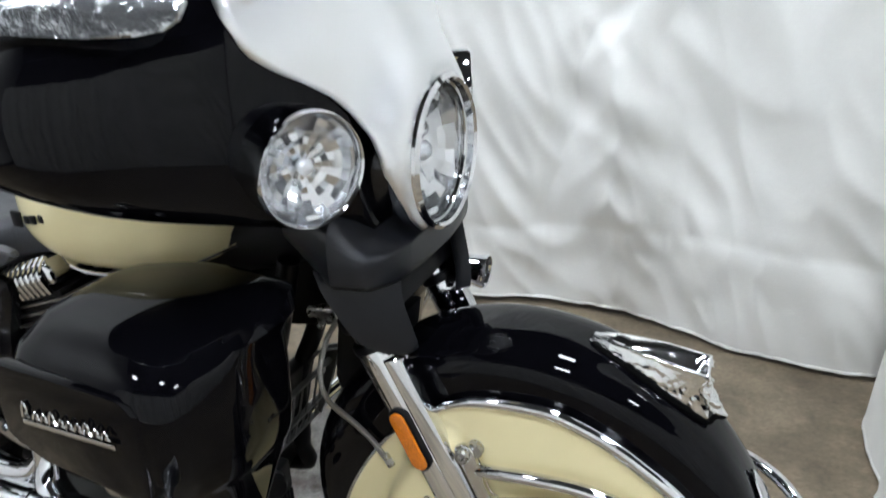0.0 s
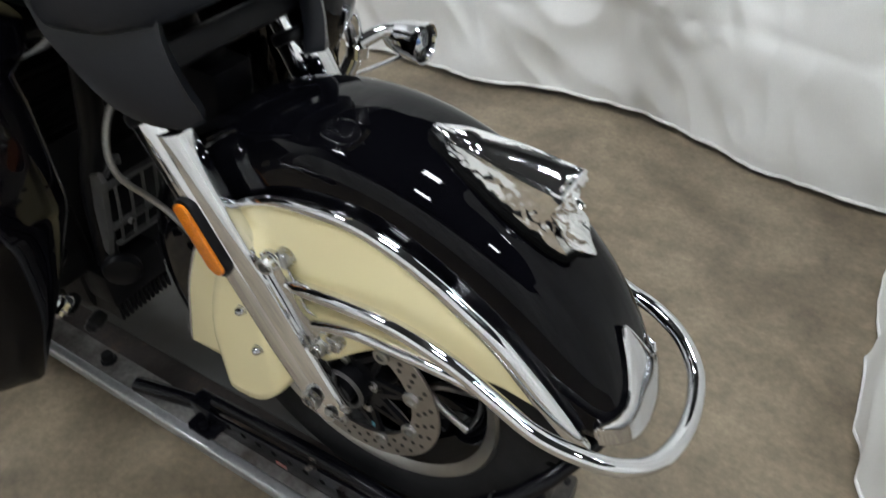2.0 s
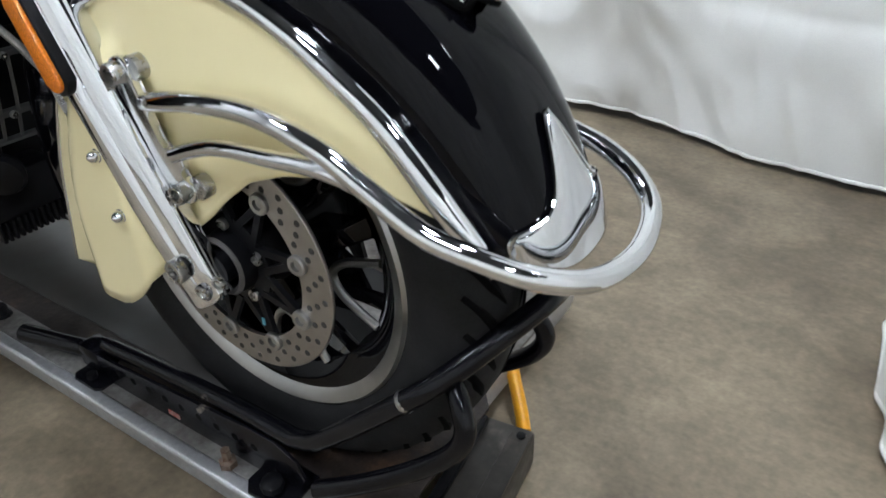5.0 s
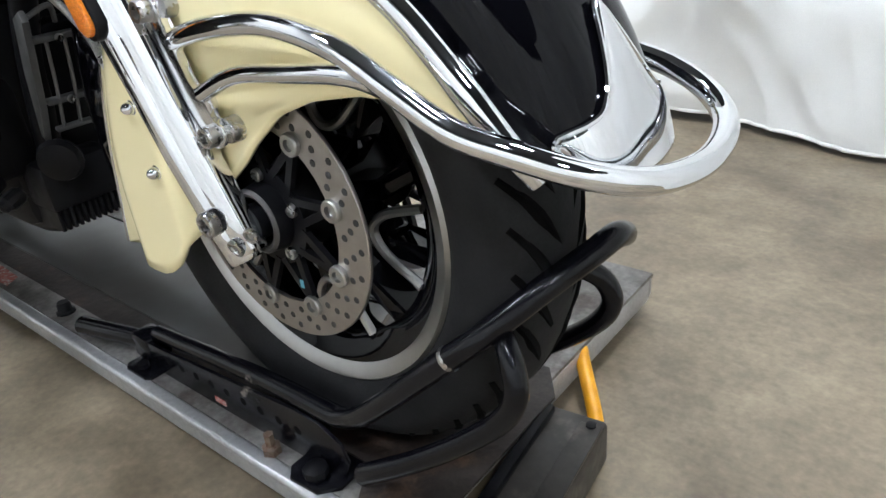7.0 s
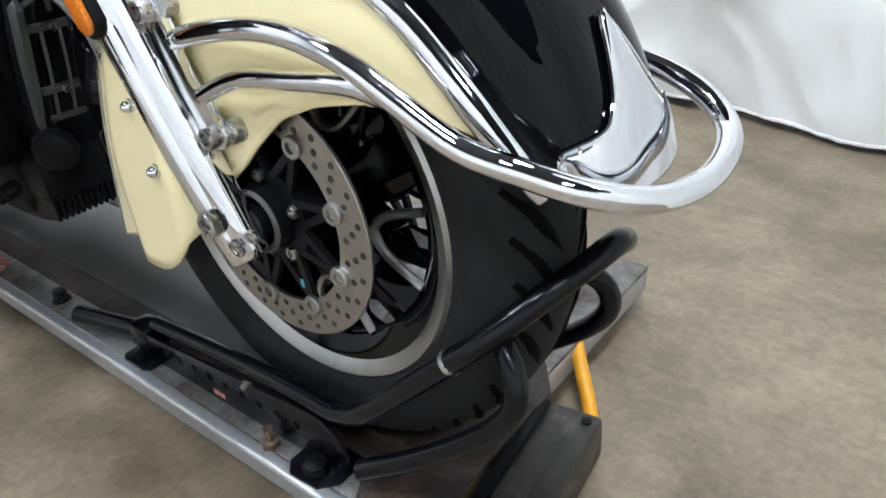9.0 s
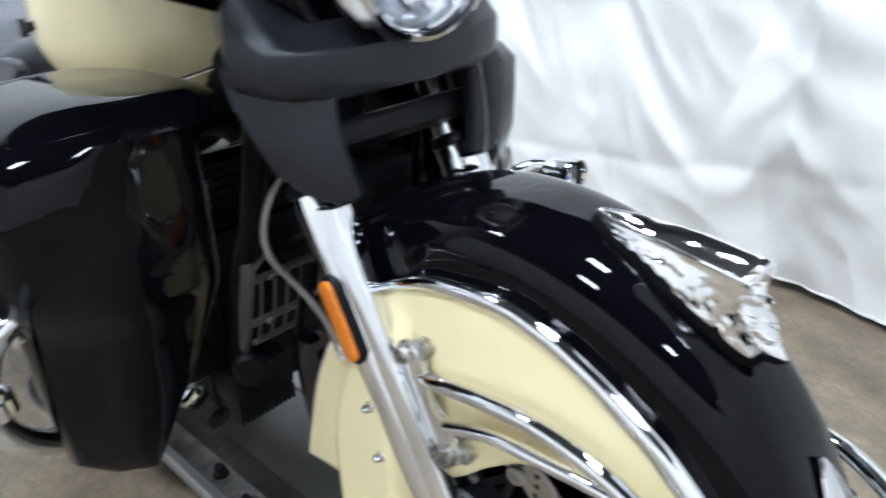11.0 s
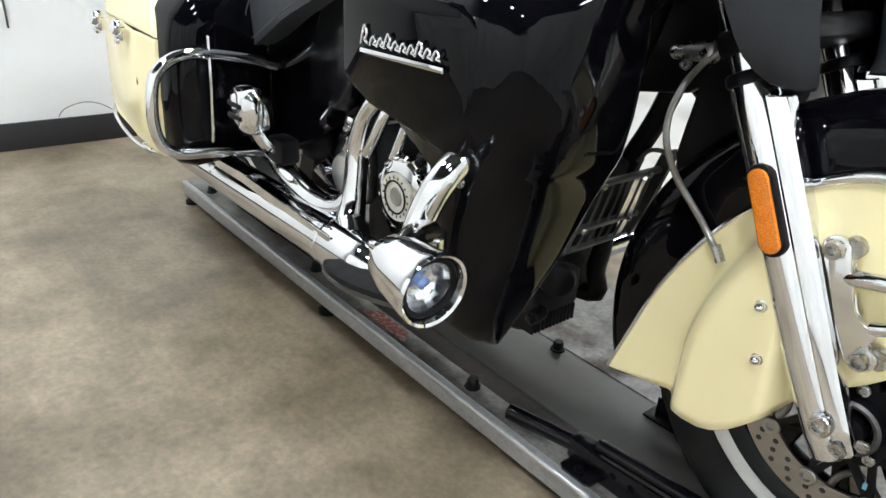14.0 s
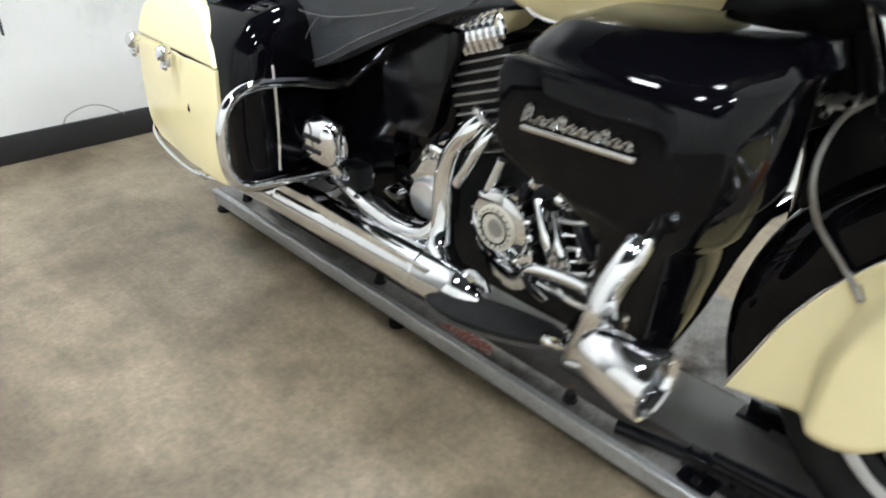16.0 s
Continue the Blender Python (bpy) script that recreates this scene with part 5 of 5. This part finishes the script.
def engine_side():
    # round cam cover with a toothed edge, a badge and a drop-shaped lower end
    y = -0.19
    c = Vector((-0.812, y, 0.378))
    cover = bp("cam_cover", lathe([(0.078, 0.07), (0.075, -0.0), (0.068, -0.010), (0.052, -0.015), (0.042, -0.016)], c, (0, 1, 0), 48), CHROME, "chrome cam cover with round badge")
    for k in range(13):
        a = 2 * math.pi * k / 13
        bp("cover_tooth", rbox((0.014, 0.034, 0.018), c + Vector((math.cos(a) * 0.0735, 0.008, math.sin(a) * 0.0735)), 0.006, Matrix.Rotation(-a, 3, "Y"), segs=1), CHROME, "", cover)
    bp("badge_disc", lathe([(0.047, -0.014), (0.047, -0.020), (0.043, -0.021), (0.003, -0.021)], c, (0, 1, 0), 40), BADGE, "round engraved badge", cover)
    bp("badge_ring", lathe([(0.033, -0.0208), (0.034, -0.023), (0.030, -0.023), (0.030, -0.0208)], c, (0, 1, 0), 40, closed=True), SATIN, "", cover)
    bp("badge_relief", lathe([(0.02, -0.021), (0.018, -0.023), (0.005, -0.0245)], c + Vector((0.003, 0, 0.002)), (0, 1, 0), 9), ALLOY, "", cover)
    for k in range(18):
        a = 2 * math.pi * k / 18
        bp("badge_mark", rbox((0.005, 0.001, 0.0035), c + Vector((math.cos(a) * 0.0385, -0.0212, math.sin(a) * 0.0385)), 0, Matrix.Rotation(-a, 3, "Y")), MARK, "", cover)
    bp("lower_cover", slab([(-0.885, 0.36), (-0.745, 0.36), (-0.728, 0.31), (-0.742, 0.262), (-0.775, 0.243), (-0.81, 0.25), (-0.85, 0.29)], side_plane(y + 0.04), 0.042, 0.014, 3), CHROME, "polished lower engine cover", cover)
    # gearbox cover: a slanted plate with a round cap and a top fitting
    gear = bp("gear_cover", slab([(-1.20, 0.31), (-1.14, 0.355), (-1.09, 0.40), (-1.06, 0.455), (-1.02, 0.465), (-0.98, 0.43), (-0.975, 0.31), (-1.02, 0.285), (-1.10, 0.285)], side_plane(-0.13), 0.04, 0.01, 2), CHROME, "satin chrome gearbox cover")
    bp("clutch_cap", lathe([(0.047, 0.04), (0.047, 0.0), (0.041, -0.010), (0.002, -0.012)], (-1.035, -0.180, 0.352), (0, 1, 0), 32), BRUSHED, "round chrome cap", gear)
    for q in ((-1.045, 0.452), (-1.01, 0.452), (-1.13, 0.33), (-0.99, 0.30)):
        bp("cover_bolt", bolt_mesh(0.009, 0.008, (q[0], -0.169, q[1]), (0, -1, 0)), CHROME, "", gear)
    bp("top_fitting", tube([(-1.045, -0.165, 0.455), (-1.02, -0.18, 0.475), (-0.99, -0.175, 0.47)], 0.011, 10, 4), CHROME, "", gear)
    # tappet blocks, unions and hoses in the shade of the glove box
    rnd = random.Random(8)
    for k in range(16):
        q = Vector((-0.76 + 0.021 * k, -0.185 - 0.014 * (k % 3), 0.47 + 0.035 * ((k * 7) % 4) - 0.014 * k))
        bp("engine_fitting", lathe([(0.009, 0.012), (0.013, 0.006), (0.013, -0.012), (0.010, -0.016), (0.010, -0.022), (0.005, -0.026)], q, (rnd.uniform(-0.5, 0.5), 1, rnd.uniform(-0.2, 0.7)), 10), CHROME if k % 3 else SATIN)
    for k, (a, b, m_) in enumerate((((-0.72, -0.2, 0.47), (-0.66, -0.215, 0.36), CHROME), ((-0.69, -0.19, 0.45), (-0.63, -0.21, 0.34), CHROME), ((-0.66, -0.18, 0.47), (-0.58, -0.22, 0.41), SATIN))):
        a, b = Vector(a), Vector(b)
        bp("tappet_tube", tube([a, a.lerp(b, 0.5) + Vector((0.012, -0.012, 0.0)), b], [0.011, 0.014, 0.010], 12, 5), m_, "chrome tappet tube")
    bp("front_cover", rbox((0.13, 0.1, 0.16), (-0.62, -0.14, 0.36), 0.03, segs=3), ENGINE)
    for k in range(6):
        z = 0.352 + 0.025 * k
        bp("cover_fin", tube([(-0.690, -0.178, z - 0.012), (-0.655, -0.205, z), (-0.615, -0.207, z + 0.012), (-0.585, -0.18, z + 0.02)], 0.0075, 10, 4, flat=0.6), CHROME if k % 2 else ALLOY, "polished engine fin")
    bp("oil_filter", lathe([(0.036, -0.05), (0.038, -0.045), (0.038, 0.02), (0.03, 0.032), (0.01, 0.034)], (-0.58, -0.17, 0.36), (0.5, -0.85, 0.05), 28), CHROME, "chrome oil filter")
    bp("brake_linkage", tube([(-0.675, -0.215, 0.29), (-0.69, -0.25, 0.335), (-0.675, -0.262, 0.368), (-0.62, -0.268, 0.385), (-0.54, -0.285, 0.40), (-0.50, -0.32, 0.40)], 0.012, 12, 6), CHROME, "chrome brake pedal linkage")
    bp("brake_linkage", tube([(-0.66, -0.255, 0.345), (-0.58, -0.275, 0.355), (-0.52, -0.30, 0.375)], 0.008, 10, 5), CHROME)
    bp("side_cover", slab([(-1.42, 0.30), (-1.10, 0.44), (-0.98, 0.52), (-1.0, 0.68), (-1.15, 0.70), (-1.42, 0.60)], side_plane(-0.13), 0.03, 0.012, 3), BLACK, "gloss black side cover")
    bp("side_cover", slab([(-1.16, 0.50), (-1.03, 0.49), (-0.985, 0.6), (-0.95, 0.72), (-1.1, 0.70), (-1.16, 0.62)], side_plane(-0.16), 0.03, 0.014, 3), PLASTIC, "satin black side panel")


engine_side()


def exhaust():
    e = bp("muffler", lathe([(0.022, -0.03), (0.038, -0.012), (0.047, 0.01), (0.05, 0.04), (0.05, 0.35), (0.049, 0.85), (0.044, 0.9), (0.04, 0.9), (0.038, 0.88)], (-0.81, -0.262, 0.246), (-1, -0.01, -0.012), 32), CHROME, "long chrome muffler")
    bp("header_pipe", tube([(-0.885, -0.165, 0.575), (-0.905, -0.19, 0.545), (-0.94, -0.195, 0.50), (-0.958, -0.2, 0.44), (-0.957, -0.206, 0.38), (-0.95, -0.215, 0.325), (-0.935, -0.232, 0.285), (-0.90, -0.25, 0.258)], [0.019, 0.021, 0.022, 0.023, 0.024, 0.026, 0.032, 0.042], 18, 6), CHROME, "curved chrome header pipe", e)
    bp("header_pipe", tube([(-0.955, -0.214, 0.335), (-0.985, -0.225, 0.30), (-1.05, -0.235, 0.29), (-1.14, -0.238, 0.305), (-1.22, -0.235, 0.325), (-1.30, -0.22, 0.345), (-1.36, -0.18, 0.36)], [0.022, 0.027, 0.029, 0.028, 0.025, 0.022, 0.02], 18, 6), CHROME, "chrome crossover pipe", e)
    bp("header_pipe", tube([(-0.855, -0.16, 0.565), (-0.872, -0.19, 0.53), (-0.90, -0.2, 0.47), (-0.925, -0.2, 0.43)], 0.012, 12, 6), CHROME, "", e)
    bp("pipe_flange", lathe([(0.026, -0.006), (0.03, -0.004), (0.03, 0.004), (0.026, 0.006)], (-0.89, -0.172, 0.568), (-0.35, -0.45, -0.55), 20), ZINC, "", e)
    bp("heat_shield", slab([(-0.90, 0.285), (-1.3, 0.297), (-1.7, 0.280), (-1.7, 0.262), (-1.3, 0.275), (-0.9, 0.262)], side_plane(-0.300), 0.005, 0.002), CHROME, "", e)
    for x in (-0.95, -1.45):
        bp("pipe_clamp", lathe([(0.0515, -0.008), (0.0535, -0.006), (0.0535, 0.006), (0.0515, 0.008)], (x, -0.263, 0.244), (1, 0, 0), 28), CHROME, "", e)


exhaust()


def boards():
    out = [(-0.868, -0.335), (-0.84, -0.295), (-0.76, -0.255), (-0.66, -0.232), (-0.61, -0.232), (-0.60, -0.262), (-0.645, -0.302), (-0.73, -0.340), (-0.81, -0.354)]
    b = bp("floorboard", slab(out, lambda u, v, d: Vector((u, v, 0.244 + d)), 0.012, 0.005, 3), RUBBER, "black rubber rider floorboard")
    bp("board_frame", slab(out, lambda u, v, d: Vector((-0.735 + (u + 0.735) * 1.012, -0.295 + (v + 0.295) * 1.03, 0.236 + d)), 0.0085, 0.003, 3), DARKSTEEL, "", b)
    bp("toe_lever", tube([(-0.62, -0.27, 0.255), (-0.58, -0.33, 0.31), (-0.54, -0.385, 0.35), (-0.51, -0.36, 0.345), (-0.54, -0.33, 0.335)], 0.0085, 10, 6), CHROME, "", b)
    p = bp("passenger_board", rbox((0.105, 0.07, 0.10), (-1.205, -0.315, 0.468), 0.030, segs=4), CHROME, "folded chrome passenger floorboard")
    for k in range(2):
        bp("rubber_bar", rbox((0.06, 0.006, 0.010), (-1.205, -0.3505, 0.456 + 0.026 * k), 0.002, segs=1), RUBBER, "", p)
    bp("board_stem", tube([(-1.22, -0.30, 0.43), (-1.21, -0.27, 0.38), (-1.2, -0.2, 0.36)], 0.016, 10), CHROME, "", p)
    bp("board_bracket", rbox((0.07, 0.05, 0.06), (-1.20, -0.24, 0.37), 0.012, segs=2), SATIN, "", p)


boards()


# ---- saddlebags ----
def saddlebag(s):
    def bag_ring(x, inset):
        pts = []
        for y, z in ((-0.17, 0.30), (-0.36, 0.285), (-0.40, 0.30), (-0.414, 0.34), (-0.416, 0.45), (-0.41, 0.58), (-0.395, 0.64), (-0.35, 0.69), (-0.28, 0.712), (-0.17, 0.715)):
            cy, cz = -0.29, 0.5
            pts.append(Vector((x, s * -1 * (cy + (y - cy) * (1 - inset)), cz + (z - cz) * (1 - inset))))
        return pts

    bm = bmesh.new()
    grid_faces(bm, [bag_ring(x, i) for x, i in ((-1.365, 0.5), (-1.372, 0.2), (-1.39, 0.06), (-1.42, 0.0), (-1.62, 0.0), (-1.76, 0.1), (-1.84, 0.22), (-1.87, 0.45))], True, False, (True, True))
    b = bp("saddlebag", bm, BLACK, "gloss black hard saddlebag with cream side", sharp=50)

    def bag_y(v):
        return float(np.interp(v, [0.28, 0.34, 0.45, 0.575, 0.64, 0.69, 0.72], [0.41, 0.4185, 0.421, 0.4155, 0.400, 0.372, 0.345]))

    def cover(name, outline, label, off):
        pts = [tuple(q)[:2] for q in outline]
        bm2 = slab(pts, lambda u, v, d: Vector((u, s * (bag_y(v) - 0.03 + d * (1 - 0.6 * max(0.0, (-1.8 - u) / 0.1))), v)), 0.034 + off, 0.009, 0, 3)
        return bp(name, bm2, CREAM, label, b, 50)

    low = [(-1.458, 0.578), (-1.456, 0.50), (-1.457, 0.40), (-1.460, 0.33), (-1.472, 0.30), (-1.52, 0.293), (-1.66, 0.308), (-1.80, 0.33), (-1.87, 0.348), (-1.892, 0.37), (-1.897, 0.42), (-1.89, 0.47), (-1.895, 0.53), (-1.888, 0.578)]
    up = [(-1.886, 0.582), (-1.878, 0.62), (-1.855, 0.658), (-1.815, 0.688), (-1.765, 0.706), (-1.70, 0.711), (-1.63, 0.703), (-1.572, 0.685), (-1.52, 0.655), (-1.486, 0.62), (-1.462, 0.582)]
    cover("bag_panel", low, "cream painted saddlebag side", 0.0)
    cover("bag_lid", up, "cream painted saddlebag lid", 0.004)
    for x in (-1.675, -1.845):
        l = bp("latch", rbox((0.038, 0.02, 0.038), (x, s * 0.426, 0.562), 0.009, segs=3), CHROME, "chrome saddlebag latch", b)
        bp("latch_hook", lathe([(0.018, -0.010), (0.021, 0.0), (0.017, 0.014), (0.006, 0.019)], (x, s * 0.43, 0.575), (0, s, 0.2), 16), CHROME, "", b)
        bp("latch_lever", rbox((0.028, 0.014, 0.018), (x, s * 0.434, 0.545), 0.006, segs=2), CHROME, "", b)
    g = bp("saddlebag_guard", tube([(-1.36, s * 0.17, 0.525), (-1.36, s * 0.26, 0.548), (-1.36, s * 0.36, 0.562), (-1.36, s * 0.42, 0.552), (-1.36, s * 0.46, 0.512), (-1.36, s * 0.470, 0.43), (-1.36, s * 0.458, 0.372), (-1.36, s * 0.42, 0.342), (-1.355, s * 0.33, 0.335), (-1.35, s * 0.22, 0.32)], 0.0135, 16, 7), CHROME, "chrome tubular saddlebag guard")
    bp("guard_stay", tube([(-1.355, s * 0.335, 0.60), (-1.35, s * 0.337, 0.48), (-1.355, s * 0.34, 0.36)], 0.0038, 8, 3), CHROME, "", g)
    bp("lower_rail", tube([(-1.50, s * 0.39, 0.292), (-1.62, s * 0.422, 0.289), (-1.76, s * 0.424, 0.305), (-1.85, s * 0.415, 0.33), (-1.89, s * 0.39, 0.345)], 0.0045, 10, 6), CHROME, "chrome lower bag rail", g)
    bp("rail_foot", rbox((0.05, 0.02, 0.018), (-1.60, s * 0.412, 0.289), 0.005), CHROME, "", g)


saddlebag(-1)
saddlebag(1)


def tail():
    bp("rear_fender", lathe([(0.30, -0.1), (0.36, -0.1), (0.40, -0.07), (0.415, 0.0), (0.40, 0.07), (0.36, 0.1), (0.30, 0.1)], (-1.668, 0, 0.34), (0, 1, 0), 48, closed=True), BLACK, "gloss black rear fender")
    t = bp("tail_trunk", rbox((0.42, 0.56, 0.24), (-1.98, 0, 0.93), 0.06, segs=4), BLACK, "gloss black rear trunk")
    for k in range(3):
        y = -0.25 - 0.035 * k
        bp("luggage_rail", tube([(-1.45, y, 0.745), (-1.6, y, 0.752), (-1.8, y, 0.752), (-1.95, y, 0.745)], 0.007, 8, 4), CHROME, "chrome rack rail", t)
    bp("rack_plate", slab([(-1.5, -0.34), (-1.5, -0.18), (-1.75, -0.18), (-1.75, -0.34)], lambda u, v, d: Vector((u, v, 0.735 + d)), 0.01, 0.003), CHROME, "", t)


tail()


def radiator():
    # oil cooler between the fork and the engine: its guard leans forward at the top and has slim bars in a cast frame
    lean = Matrix.Rotation(0.285, 3, "Y")
    c = Vector((-0.476, 0.01, 0.441))

    def at(x, y, z):
        return c + lean @ Vector((x, y, z))

    core = bp("oil_cooler", rbox((0.03, 0.19, 0.13), at(-0.045, 0, -0.01), 0.006, lean), SATIN, "black oil cooler with a barred guard")
    for z, w, h in ((0.048, 0.205, 0.010), (-0.046, 0.19, 0.010), (-0.092, 0.18, 0.007)):
        bp("guard_rail", rbox((0.012, w, h), at(0, 0, z), 0.003, lean, segs=2), CASTGREY, "grey cast guard rail", core)
    for k in range(7):
        y = -0.078 + 0.026 * k
        bp("guard_bar", tube([at(0.001, y, -0.092), at(0.004, y, -0.02), at(0.001, y, 0.048)], 0.0027, 6, 3), CASTGREY, "", core)
    for s in (-1, 1):
        bp("guard_side", slab([(-0.010, -0.10), (0.004, -0.105), (0.010, -0.05), (0.011, 0.045), (0.018, 0.082), (0.008, 0.094), (-0.012, 0.078), (-0.014, 0.0)],
                              lambda u, v, d, s=s: at(u, s * (0.100 + d), v), 0.010, 0.003), CASTGREY, "grey cast guard side", core)
        bp("guard_brace", tube([at(0.012, s * 0.1, 0.086), at(-0.01, s * 0.06, 0.088), at(-0.02, s * 0.05, 0.06)], 0.004, 8, 4), CASTGREY, "", core)
        for z in (0.048, -0.046):
            bp("guard_bolt", bolt_mesh(0.006, 0.005, at(0.006, s * 0.062, z), lean @ Vector((1, 0, 0))), ZINC, "", core)
        bp("cooler_union", lathe([(0.011, 0), (0.011, 0.02), (0.014, 0.022), (0.014, 0.034), (0.009, 0.036)], at(-0.035, s * 0.07, 0.055), (0, s * 0.5, 0.8), 8), ZINC, "", core)
    bp("horn", lathe([(0.03, 0), (0.034, 0.012), (0.03, 0.022), (0.012, 0.03)], (-0.50, -0.085, 0.312), (0.7, -0.7, -0.1), 24), SATIN, "black horn")
    reg = bp("regulator", rbox((0.08, 0.12, 0.075), (-0.55, -0.062, 0.265), 0.008), ENGINE, "finned black regulator")
    for k in range(12):
        bp("regulator_fin", rbox((0.08, 0.0055, 0.034), (-0.55, -0.116 + 0.0098 * k, 0.212), 0.001, segs=1), ENGINE, "", reg)


radiator()
